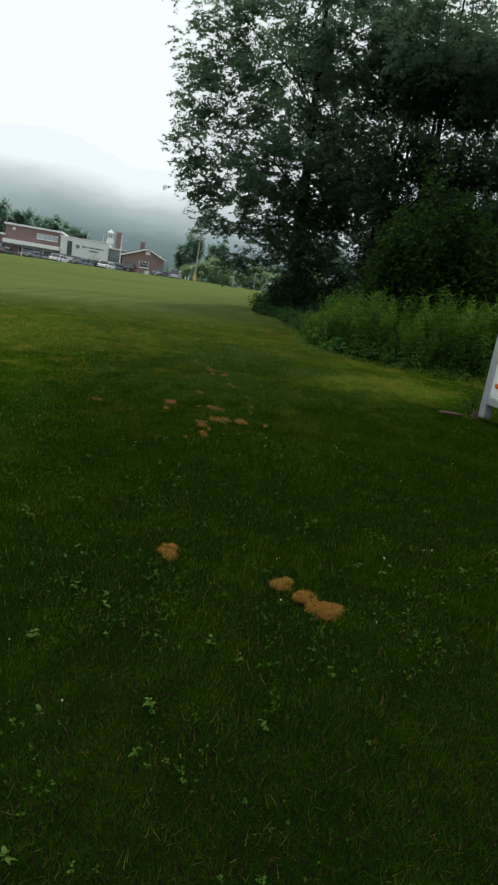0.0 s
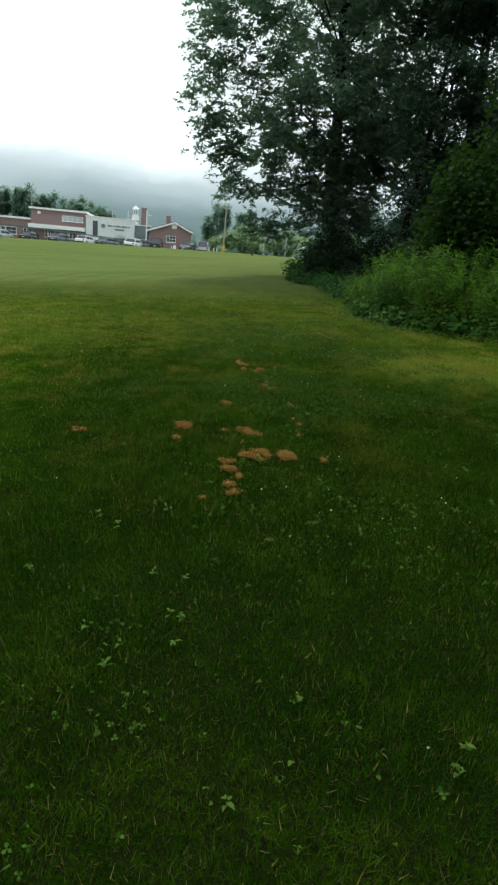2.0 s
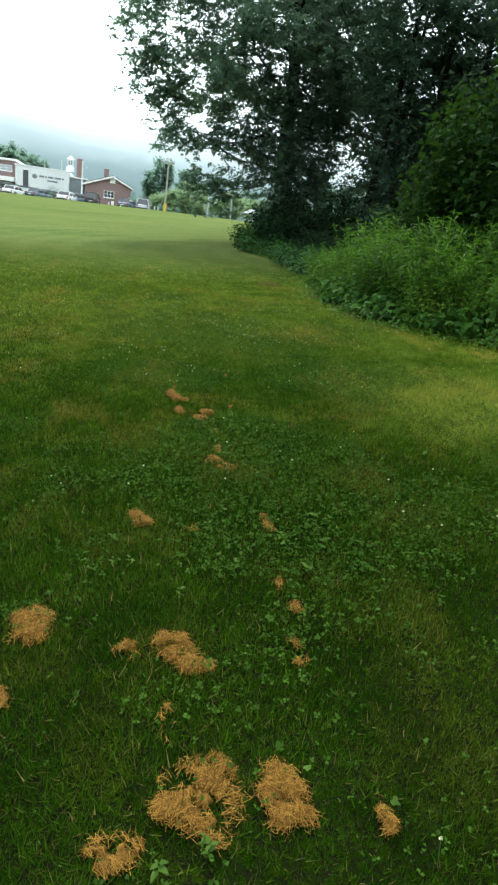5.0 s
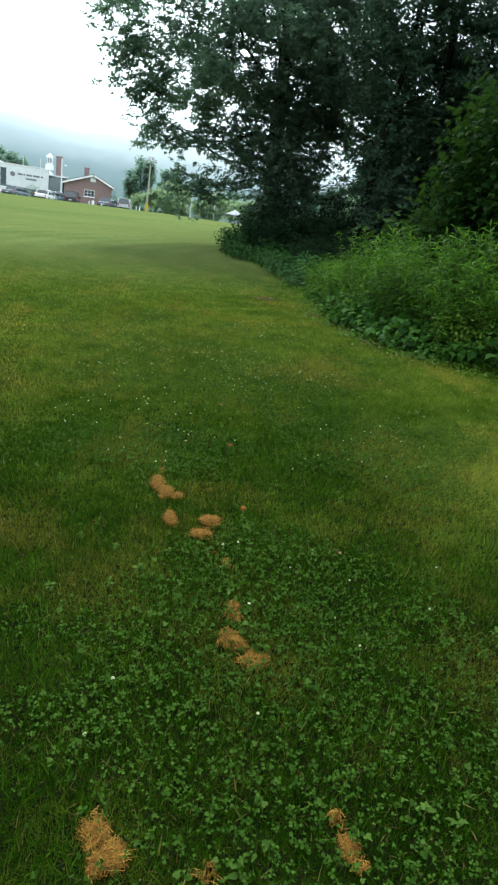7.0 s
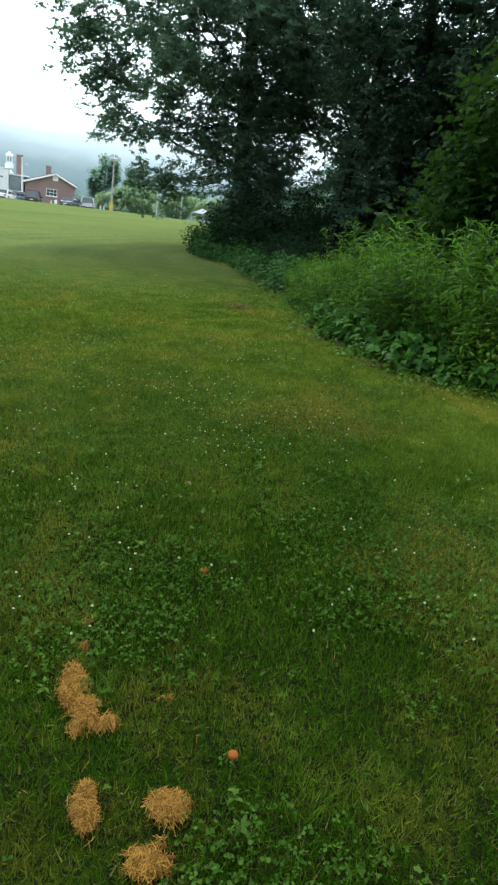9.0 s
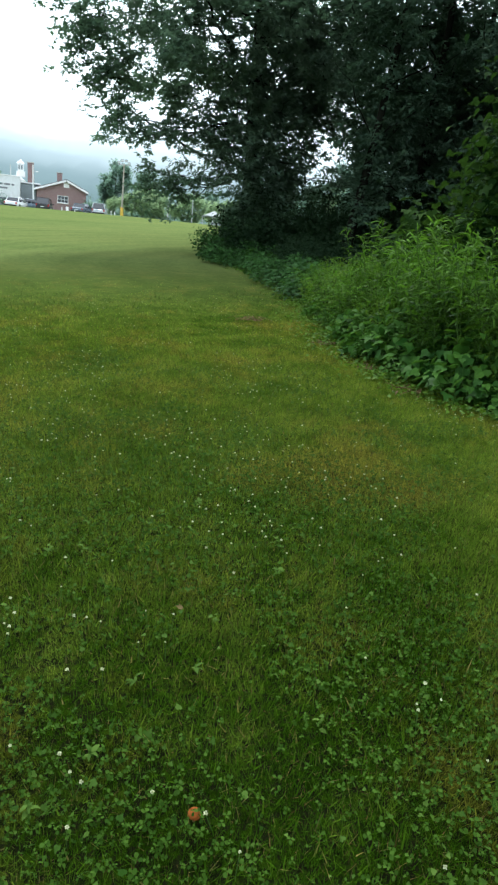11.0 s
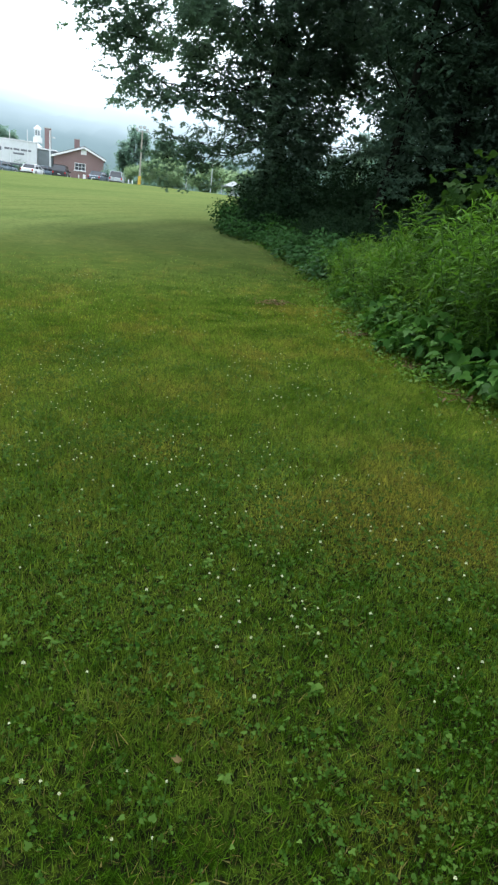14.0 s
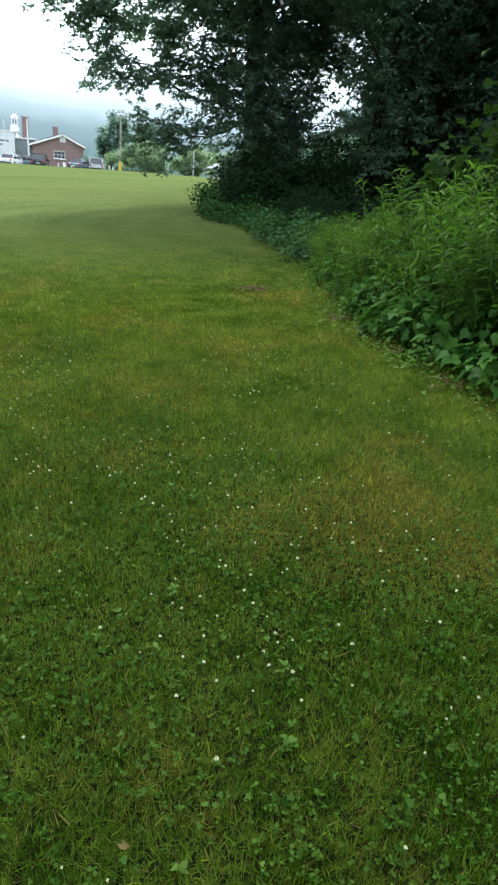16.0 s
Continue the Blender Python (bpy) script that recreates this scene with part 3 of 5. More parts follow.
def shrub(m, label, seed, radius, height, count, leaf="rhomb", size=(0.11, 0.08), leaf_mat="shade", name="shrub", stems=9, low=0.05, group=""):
    """A many-stemmed shrub with leafy sprays down to the ground and an uneven outline."""
    rng = np.random.default_rng(seed)
    root = thing(name, m, label, "shrub", group)
    sprays, pieces = [], []
    for i in range(stems * 4):
        az, out = rng.random() * 6.283, np.sqrt(rng.random())
        h = height * (0.35 + 0.65 * rng.random()) * (1 - 0.45 * out ** 2)
        end = np.array([np.cos(az) * radius * out, np.sin(az) * radius * out, h])
        if i % 4 == 0:
            line = wander((end[0] * 0.25, end[1] * 0.25, -0.1), end, 8, rng, 0.05)
            pieces.append(tube(line, np.linspace(0.035, 0.008, 8) * min(1.0, radius), 5))
        for s in np.linspace(max(low, 0.04), 1.0, 6):
            sprays.append([end[0] * (0.55 + 0.45 * s), end[1] * (0.55 + 0.45 * s), max(0.08, end[2] * s)])
    v, f = join(pieces)
    tagged(part("stem_mass", smooth(mesh_of("stems", v, f)), "bark", root), kind="stuff")
    sprays = np.array(sprays)
    where = sprays[rng.integers(0, len(sprays), count)] + rng.normal(size=(count, 3)) * [0.1 * radius + 0.08, 0.1 * radius + 0.08, 0.06 * height]
    where[:, 2] = np.maximum(where[:, 2], 0.03)
    v, f = leaves(leaf, where, np.arctan2(where[:, 1], where[:, 0]) + rng.normal(0, 1.0, count), rng.normal(-0.35, 0.45, count),
                  size[0] * rng.uniform(0.6, 1.3, count), size[1] * rng.uniform(0.7, 1.2, count), rng)
    tagged(part("foliage", mesh_of("foliage", v, f), leaf_mat, root), kind="stuff")
    return root


def tall_weed(m, label, seed, height=1.45, stems=15, per=44, long=0.19, hang=0.0):
    """A clump of upright stems with long narrow drooping leaves, crowded at the tips."""
    rng = np.random.default_rng(seed)
    root = thing("tall_weed", m, label, "weed", "weeds along the lawn")
    pieces, at, az, tilt, size = [], [], [], [], []
    for i in range(stems):
        a, r = rng.random() * 6.283, 0.34 * np.sqrt(rng.random())
        base = np.array([np.cos(a) * r, np.sin(a) * r, -0.05])
        h = height * rng.uniform(0.62, 1.08)
        end = base * [2.0, 2.0, 1] + [rng.normal(0, 0.2), rng.normal(0, 0.2), h]
        line = wander(base, end, 8, rng, 0.03)
        pieces.append(tube(line, np.linspace(0.008, 0.003, 8), 4))
        for j in range(per):
            s = 0.12 + 0.88 * (j / per) ** 0.75
            at.append([np.interp(s * 7, range(8), line[:, k]) for k in range(3)])
            az.append(j * 2.4 + a)
            tilt.append(0.5 - hang - 1.1 * (1 - s) + rng.normal(0, 0.35))
            size.append(long * (1.15 - 0.45 * s) * rng.uniform(0.75, 1.2))
    v, f = join(pieces)
    tagged(part("stem_mass", mesh_of("stems", v, f), "stalk", root), kind="stuff")
    size = np.array(size)
    v, f = leaves("lance", np.array(at), np.array(az), np.array(tilt), size, size * 0.15, rng, 0.5)
    tagged(part("foliage", mesh_of("foliage", v, f), "lance", root), kind="stuff")
    return root


def vine_clump(m, label, seed, radius=0.5, height=0.55, count=165, leaf=0.105, leaf_mat="vine"):
    """A low mound of broad lobed leaves on thin stalks."""
    rng = np.random.default_rng(seed)
    root = thing("vine_clump", m, label, "vine", "vines along the lawn")
    r, a = radius * np.sqrt(rng.random(count)), rng.random(count) * 6.283
    z = height * (1 - 0.7 * (r / radius) ** 2) * rng.uniform(0.35, 1.05, count)
    where = np.stack([np.cos(a) * r, np.sin(a) * r, np.maximum(z, 0.05)], 1)
    pieces = []
    for w in where[::3]:
        pieces.append(tube(wander((w[0] * 0.6, w[1] * 0.6, -0.03), w, 4, rng, 0.01), np.full(4, 0.0028), 3))
    v, f = join(pieces)
    tagged(part("stem_mass", mesh_of("stems", v, f), "stalk", root), kind="stuff")
    s = leaf * rng.uniform(0.5, 1.1, count)
    v, f = leaves("grape", where, a + rng.normal(0, 0.8, count), rng.normal(-0.45, 0.35, count), s, s * 0.95, rng, 0.35)
    tagged(part("foliage", mesh_of("foliage", v, f), leaf_mat, root), kind="stuff")
    return root


def on_ground(x, y, turn=0.0, sink=0.0):
    return pose(x, y, gz(x, y) - sink, 0, 0, turn)


rnd = random.Random(7)

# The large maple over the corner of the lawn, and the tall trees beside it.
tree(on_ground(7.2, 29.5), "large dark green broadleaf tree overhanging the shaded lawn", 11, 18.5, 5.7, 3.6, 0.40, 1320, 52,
     (0.17, 0.16), (0.5, 0.27), limbs=12, shift=(-0.6, 0.0), hollow=0.35, clear=((0.9, 4.2, 3.2, 4.45), (-7.0, -1.7, 2.5, 3.6), (-4.2, -1.4, 4.2, 4.6), (1.5, 3.0, 5.1, 5.6)),
     extra=[(-4.01, -0.5, 1.75, 0.25), (-3.42, -0.5, 2.12, 0.30), (-2.77, -0.5, 2.35, 0.35), (-3.81, -0.5, 2.35, 0.15), (-2.98, -0.5, 1.95, 0.30), (-2.27, -0.5, 2.20, 0.35), (-2.72, -0.5, 1.45, 0.15),
            (-6.14, -0.5, 5.48, 0.40), (-5.57, -0.5, 5.09, 0.45), (-6.36, -0.5, 6.42, 0.40), (-5.16, -0.5, 6.09, 0.50), (-5.99, -0.5, 6.09, 0.45), (-4.75, -0.5, 5.58, 0.45), (-5.19, -0.5, 4.99, 0.40), (-6.60, -0.5, 7.20, 0.50), (-5.60, -0.5, 6.80, 0.60),
            (-5.35, -0.5, 3.75, 0.30), (-4.96, -0.5, 4.17, 0.30), (-4.51, -0.5, 3.90, 0.30), (-4.82, -0.5, 3.62, 0.25), (-4.13, -0.5, 3.60, 0.30), (-3.53, -0.5, 3.55, 0.35), (-2.98, -0.5, 3.75, 0.35), (-3.16, -0.5, 4.03, 0.30), (-2.40, -0.5, 3.80, 0.50), (-2.00, -0.4, 3.90, 0.60),
            (-1.50, -0.8, 3.00, 0.64), (-1.50, -0.6, 2.50, 0.6), (-1.50, -0.4, 3.60, 0.8),
            (-0.90, -1.4, 4.20, 1.1), (-0.40, -1.4, 3.20, 1.0), (-0.70, -1.2, 5.00, 1.1), (-0.20, -1.4, 5.80, 1.1), (0.30, -1.2, 4.40, 1.0), (0.40, -1.2, 3.40, 0.9), (0.70, -1.0, 5.00, 1.0),
            (-0.20, -1.2, 7.00, 1.3), (-2.75, 0.5, 4.90, 1.0), (-3.30, 0.6, 5.60, 1.2), (-4.90, 0.8, 5.40, 0.9), (-5.20, 0.8, 7.00, 1.2), (-6.20, 0.8, 8.40, 1.2), (-6.30, 0.6, 9.80, 1.2),
            (-6.00, 0.8, 11.20, 1.3), (-6.10, 0.4, 12.60, 1.3), (-5.90, 0.5, 14.20, 1.4), (-1.75, -1.5, 6.40, 1.3), (1.40, -1.0, 4.90, 0.7),
            (2.30, -0.6, 5.00, 0.7), (3.20, -0.6, 4.90, 0.8), (-3.90, 0.2, 7.00, 1.3), (-2.15, -1.0, 8.00, 1.4), (-4.50, 0.0, 9.00, 1.4), (-1.60, -1.6, 5.40, 1.2),
            (-3.10, -0.4, 6.20, 1.2), (-2.00, -2.0, 7.40, 1.3), (-4.30, -0.6, 10.60, 1.4), (-1.00, -2.2, 9.00, 1.4), (1.00, -2.0, 8.20, 1.4), (-2.15, -1.8, 11.00, 1.5), (0.40, -2.4, 11.00, 1.5),
            (-0.60, -1.4, 2.20, 0.9), (0.20, -1.4, 2.40, 0.9), (-0.80, -1.4, 1.20, 0.8), (0.00, -1.4, 1.40, 0.8), (0.80, -1.0, 2.60, 0.7), (1.60, -0.8, 2.70, 0.64), (2.30, -0.8, 2.80, 0.6), (2.90, -0.8, 2.75, 0.6), (3.50, -0.8, 2.85, 0.6),
            (-0.35, -1.5, 1.00, 0.5), (-0.15, -1.5, 1.70, 0.5), (-0.30, -1.5, 2.80, 0.5), (-0.10, -1.6, 3.30, 0.5), (-0.30, -1.6, 3.90, 0.6), (0.00, -1.6, 4.60, 0.6), (-0.30, -1.6, 5.30, 0.6), (-0.10, -1.6, 6.30, 0.6), (-1.30, -1.2, 4.60, 1.0), (-1.40, -1.2, 5.80, 1.0),
            (-0.90, -1.6, 7.60, 1.2), (0.70, -1.4, 7.00, 1.0), (0.60, -1.4, 5.80, 0.9), (0.90, -1.2, 3.10, 0.6), (-1.00, -1.2, 3.40, 0.8), (1.10, -0.8, 3.70, 0.45), (1.50, -0.6, 3.60, 0.25), (-3.20, 1.0, 9.50, 1.4), (-1.60, 1.2, 10.00, 1.4), (0.20, 1.0, 9.50, 1.4), (1.60, 0.8, 10.00, 1.4), (-2.40, 1.0, 12.00, 1.4), (-0.60, 1.0, 12.50, 1.4), (1.00, 1.0, 12.00, 1.4), (-3.80, 0.8, 11.50, 1.4), (-1.60, 0.8, 8.40, 1.2), (-0.20, 1.2, 14.0, 1.4),
            (1.20, -1.0, 6.20, 0.9), (2.40, -0.4, 6.10, 0.7), (3.30, -0.4, 6.20, 0.9), (2.20, -1.0, 7.40, 1.0)])
tall_a = tree(on_ground(7.95, 22.5), "tall slim broadleaf tree with a dark bare trunk", 21, 15.5, 2.8, 4.8, 0.135, 230, 50, (0.15, 0.14), (0.5, 0.27), "canopy", limbs=9, shift=(1.6, 0.3), thin=(4.8, 9.5, 0.4),
              extra=[(0.55, -0.3, 4.6, 0.5), (0.4, -0.4, 5.6, 0.6), (0.0, -0.3, 6.6, 0.6), (0.3, -0.5, 7.6, 1.0), (0.8, 0.2, 3.6, 0.8), (1.2, 0.4, 2.6, 0.9), (1.6, 0.2, 4.4, 1.0), (2.0, 0.0, 5.6, 1.1),
                     (0.5, -0.2, 2.7, 0.4), (0.3, -0.2, 1.7, 0.4), (-0.7, -0.2, 6.2, 0.3)])
tall_b = tree(on_ground(10.6, 23.6), "tall broadleaf tree with dense dark foliage", 22, 16.5, 3.3, 1.6, 0.16, 360, 48, (0.15, 0.14), (0.55, 0.3), "canopy", limbs=9, shift=(0.3, 0.0), hollow=0.4,
              extra=[(-1.2, -0.8, 2.2, 1.0), (0.8, -1.0, 2.0, 1.0), (-0.2, -1.0, 3.2, 1.0), (1.6, -0.4, 3.4, 1.0), (-1.3, -0.2, 3.4, 0.9), (0.4, 0.8, 4.2, 1.0), (-1.0, 0.6, 4.6, 1.0), (1.8, 0.6, 4.8, 1.0), (0.6, -0.6, 4.9, 0.9)])
for source, x, y, turn, k in ((tall_a, 10.1, 26.0, 25, 0.98), (tall_b, 12.6, 21.6, -20, 0.95), (tall_b, 14.6, 26.0, 70, 1.05), (tall_b, 13.4, 28.4, 140, 1.05), (tall_b, 12.9, 24.8, 200, 0.95), (tall_b, 16.4, 24.0, 250, 1.0), (tall_b, 12.2, 26.2, 80, 0.95),
                              (tall_b, 14.8, 19.0, 30, 0.92), (tall_a, 17.2, 22.0, -15, 1.0), (tall_b, 19.4, 28.0, 20, 1.1),
                              (tall_b, 16.8, 17.0, 10, 0.95), (tall_b, 18.8, 13.5, 25, 0.9), (tall_b, 21.0, 20.0, -25, 1.0),
                              (tall_b, 22.5, 25.0, 0, 1.1), (tall_b, 14.4, 14.6, -20, 0.75)):
    copy_thing(source, on_ground(x, y, turn)).scale = (k, k, k)

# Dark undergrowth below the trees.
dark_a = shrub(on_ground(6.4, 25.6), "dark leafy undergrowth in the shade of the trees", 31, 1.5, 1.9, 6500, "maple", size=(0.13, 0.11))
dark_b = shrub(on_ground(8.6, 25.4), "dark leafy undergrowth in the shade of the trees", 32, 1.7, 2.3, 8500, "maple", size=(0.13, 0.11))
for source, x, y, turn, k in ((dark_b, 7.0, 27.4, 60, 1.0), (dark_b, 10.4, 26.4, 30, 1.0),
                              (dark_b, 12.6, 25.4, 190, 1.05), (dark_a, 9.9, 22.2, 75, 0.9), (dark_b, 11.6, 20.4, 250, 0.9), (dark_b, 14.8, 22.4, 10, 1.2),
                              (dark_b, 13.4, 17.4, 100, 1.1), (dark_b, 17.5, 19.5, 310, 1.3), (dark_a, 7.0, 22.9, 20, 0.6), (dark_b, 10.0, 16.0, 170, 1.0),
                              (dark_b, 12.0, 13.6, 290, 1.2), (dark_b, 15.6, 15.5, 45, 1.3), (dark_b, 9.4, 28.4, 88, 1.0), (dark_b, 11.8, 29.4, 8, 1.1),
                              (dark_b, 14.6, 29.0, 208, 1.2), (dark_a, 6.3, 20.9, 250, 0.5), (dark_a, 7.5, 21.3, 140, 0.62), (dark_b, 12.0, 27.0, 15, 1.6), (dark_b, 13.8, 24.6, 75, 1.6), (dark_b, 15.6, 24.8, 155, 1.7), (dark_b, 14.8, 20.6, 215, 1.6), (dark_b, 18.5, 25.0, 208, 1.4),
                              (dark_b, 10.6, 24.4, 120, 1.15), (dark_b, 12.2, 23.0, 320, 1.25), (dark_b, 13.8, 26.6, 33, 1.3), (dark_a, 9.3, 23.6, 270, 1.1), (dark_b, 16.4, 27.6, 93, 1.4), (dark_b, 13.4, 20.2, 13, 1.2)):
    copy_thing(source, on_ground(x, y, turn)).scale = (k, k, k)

shrub(on_ground(5.6, 26.5), "rounded green ivy shrub at the corner of the field", 33, 1.05, 1.1, 6000, "broad", (0.085, 0.072), "ivy", "ivy_shrub", 7)
shrub(on_ground(5.5, 24.4), "low green ivy growth at the edge of the lawn", 34, 0.9, 0.7, 4000, "broad", (0.075, 0.065), "ivy", "ivy_shrub", 6)

# A sapling hung with lighter broad leaves at the edge of the wood.
shrub(on_ground(6.35, 11.9), "tall light green sapling thicket with broad leaves", 41, 1.4, 4.7, 19000, "grape", (0.115, 0.098), "lime", "sapling_thicket", 12, 0.25)
shrub(on_ground(8.6, 10.8), "light green sapling thicket with broad leaves", 42, 1.9, 4.2, 16000, "grape", (0.115, 0.098), "lime", "sapling_thicket", 10, 0.2)

# The weedy bank: low vines along the mown edge, tall weeds behind.
EDGE = [(9.0, 6.6), (7.0, 7.3), (5.6, 7.9), (4.9, 8.4), (4.25, 9.3), (3.75, 10.0), (3.6, 11.0), (3.65, 12.5), (3.95, 14.0), (4.35, 15.8), (4.8, 18.0), (5.1, 20.5), (4.9, 23.0), (4.7, 26.0)]
ex, ey = np.array(EDGE).T
run = np.concatenate([[0], np.cumsum(np.hypot(np.diff(ex), np.diff(ey)))])


def edge_at(s, out):
    """A place s metres along the mown edge and out metres into the bank."""
    x, y = np.interp(s, run, ex), np.interp(s, run, ey)
    x2, y2 = np.interp(s + 0.4, run, ex), np.interp(s + 0.4, run, ey)
    x1, y1 = np.interp(s - 0.4, run, ex), np.interp(s - 0.4, run, ey)
    d = math.hypot(x2 - x1, y2 - y1)
    return x + (y2 - y1) / d * out, y - (x2 - x1) / d * out


weeds = [tall_weed(on_ground(6.2, 10.4), "tall green weeds with narrow drooping leaves", 50), tall_weed(on_ground(5.2, 11.4), "tall green weeds with narrow drooping leaves", 51, 1.4, 15, 42),
         tall_weed(on_ground(5.0, 12.9), "tall green weeds with narrow drooping leaves", 52, 1.5, 15, 46)]
vines = [vine_clump(on_ground(3.95, 10.35), "low mound of broad lobed vine leaves", 60), vine_clump(on_ground(4.0, 11.6), "low mound of broad lobed vine leaves", 61, 0.55, 0.6, 180, 0.12),
         vine_clump(on_ground(4.1, 12.6), "low mound of broad lobed vine leaves", 62, 0.5, 0.45, 180, 0.1)]


def bank_height(y):
    return float(np.interp(y, [6, 9, 12, 13.5, 15, 17, 20, 26], [1.14, 1.14, 1.0, 0.9, 0.66, 0.46, 0.5, 0.45]))


s = 0.2
while s < run[-1]:
    for out, lo, hi in ((0.15, 0.4, 0.65), (0.45, 0.5, 0.85), (0.85, 0.65, 0.95)):
        x, y = edge_at(s + rnd.uniform(-0.15, 0.15), out + rnd.uniform(-0.1, 0.12))
        k = rnd.uniform(lo, hi) * (0.75 if y > 15 else 1.0)
        copy_thing(vines[rnd.randrange(3)], on_ground(x, y, rnd.uniform(0, 360))).scale = (k, k, k * rnd.uniform(0.8, 1.25))
    s += 0.5
for out in (0.5, 0.8, 1.15, 1.6, 2.1, 2.7, 3.4, 4.2):
    s = rnd.uniform(0, 0.3)
    while s < run[-1] - 1.0:
        x, y = edge_at(s + rnd.uniform(-0.15, 0.15), out + rnd.uniform(-0.2, 0.2))
        k = bank_height(y) * rnd.uniform(0.68, 1.06) * min(1.0, 0.66 + out * 0.3)
        if y < 17.5 - 0.3 * out and (x - 6.35) ** 2 + (y - 11.9) ** 2 > 0.5:
            copy_thing(weeds[rnd.randrange(3)], on_ground(x, y, rnd.uniform(0, 360))).scale = (max(k, 0.7), max(k, 0.7), k)
        s += 0.46 + 0.07 * out

# A drooping willow-leaved clump and a sapling with pale broad leaves, standing clear of the other weeds.
willows = [tall_weed(on_ground(4.5, 12.2), "drooping clump of long narrow willow-like leaves", 53, 1.35, 16, 40, 0.24, 0.8), tall_weed(on_ground(4.95, 11.8), "drooping clump of long narrow willow-like leaves", 54, 1.4, 15, 42, 0.25, 0.8)]
for x, y, turn, k in ((4.3, 11.5, 40, 0.8), (4.7, 13.0, 130, 0.95), (5.3, 12.5, 220, 1.05), (4.55, 10.9, 300, 0.85)):
    copy_thing(willows[int(turn) % 2], on_ground(x, y, turn)).scale = (k, k, k)
shrub(on_ground(5.5, 14.0), "slender sapling with pale green broad leaves", 43, 0.55, 2.5, 650, "grape", (0.15, 0.125), "lime", "sapling", 4, 0.45)
big_vine = vine_clump(on_ground(3.95, 11.15), "mound of large dark lobed vine leaves", 63, 0.5, 0.5, 110, 0.135)
for x, y, turn, k in ((3.92, 11.9, 60, 1.0), (4.0, 10.5, 140, 1.05), (4.25, 9.9, 230, 1.0), (4.05, 12.7, 310, 0.9), (4.6, 9.3, 20, 1.0), (4.35, 11.3, 100, 1.25)):
    copy_thing(big_vine, on_ground(x, y, turn)).scale = (k, k, k)

# Bushy yellow-green weeds in the farther part of the bank.
herbs = [shrub(on_ground(5.4, 15.2), "bushy yellow-green weed with small leaves", 71, 0.5, 0.85, 1500, "rhomb", (0.075, 0.034), "herb", "leafy_weed", 8, group="leafy weeds in the bank"),
         shrub(on_ground(6.2, 17.0), "bushy yellow-green weed with small leaves", 72, 0.55, 1.0, 1700, "rhomb", (0.085, 0.036), "herb", "leafy_weed", 8, group="leafy weeds in the bank")]
for out in (0.45, 0.8, 1.25, 1.8, 2.4, 3.1):
    s = rnd.uniform(4.5, 5.0)
    while s < run[-1] - 3.0:
        x, y = edge_at(s + rnd.uniform(-0.25, 0.25), out + rnd.uniform(-0.2, 0.2))
        if 11.5 < y < 17.6 + 0.6 * out or (y <= 11.5 and rnd.random() < 0.3):
            k = rnd.uniform(0.6, 1.0) * (1.0 if y < 16 else 0.75 + 0.12 * out)
            copy_thing(herbs[rnd.randrange(2)], on_ground(x, y, rnd.uniform(0, 360))).scale = (k, k, k * rnd.uniform(0.8, 1.1))
        s += 0.75 + 0.1 * out


# Dark ivy over the ground at the foot of the trees.
ivies = [vine_clump(on_ground(5.6, 18.6), "dark green ivy mound in the shade of the trees", 75, 0.6, 0.5, 260, 0.095, "ivy"),
         vine_clump(on_ground(6.0, 20.4), "dark green ivy mound in the shade of the trees", 76, 0.7, 0.6, 300, 0.095, "ivy")]
for out in (0.15, 0.5, 0.95, 1.5, 2.1, 2.8, 3.6, 4.5):
    s = 12.2 + rnd.random() * 0.5
    while s < run[-1]:
        x, y = edge_at(s + rnd.uniform(-0.2, 0.2), out + rnd.uniform(-0.15, 0.15))
        if y > 16.4:
            k = rnd.uniform(0.6, 1.0)
            copy_thing(ivies[rnd.randrange(2)], on_ground(x, y, rnd.uniform(0, 360))).scale = (k, k, k * rnd.uniform(0.7, 1.2))
        s += 0.65 + 0.1 * out


# ---- the lawn: blades, clover, flowers, dry clippings ----
rng = np.random.default_rng(5)


def blades(x, y, length, width, lean, height=0.0):
    """Slim leaning blades, one taper each."""
    n = len(x)
    az = rng.random(n) * 6.283
    base = np.stack([x, y, ground(x, y) - 0.004 + height], 1)
    ahead = np.stack([np.cos(az), np.sin(az), np.zeros(n)], 1)
    turn = az + rng.normal(1.57, 0.5, n)
    side = np.stack([np.cos(turn), np.sin(turn), np.zeros(n)], 1) * (width / 2)[:, None]
    tip = base + length[:, None] * (np.sin(lean)[:, None] * ahead + np.cos(lean)[:, None] * np.array([0, 0, 1.0]))
    v = np.stack([base - side, base + side, tip], 1).reshape(-1, 3)
    return v, np.arange(3 * n).reshape(n, 3)


def scatter(n, x0, x1, y0, y1, slant=0.1):
    y = rng.uniform(y0, y1, n)
    return rng.uniform(x0, x1, n) + slant * y, y


def out_of_bank(x, y, gap=0.0):
    """Where the lawn is open, clear of the weedy bank."""
    edge = np.interp(y, ey[4:], ex[4:])
    return (x < edge + 0.25 - gap) | ((y < 8.2) & (x < 5.6))


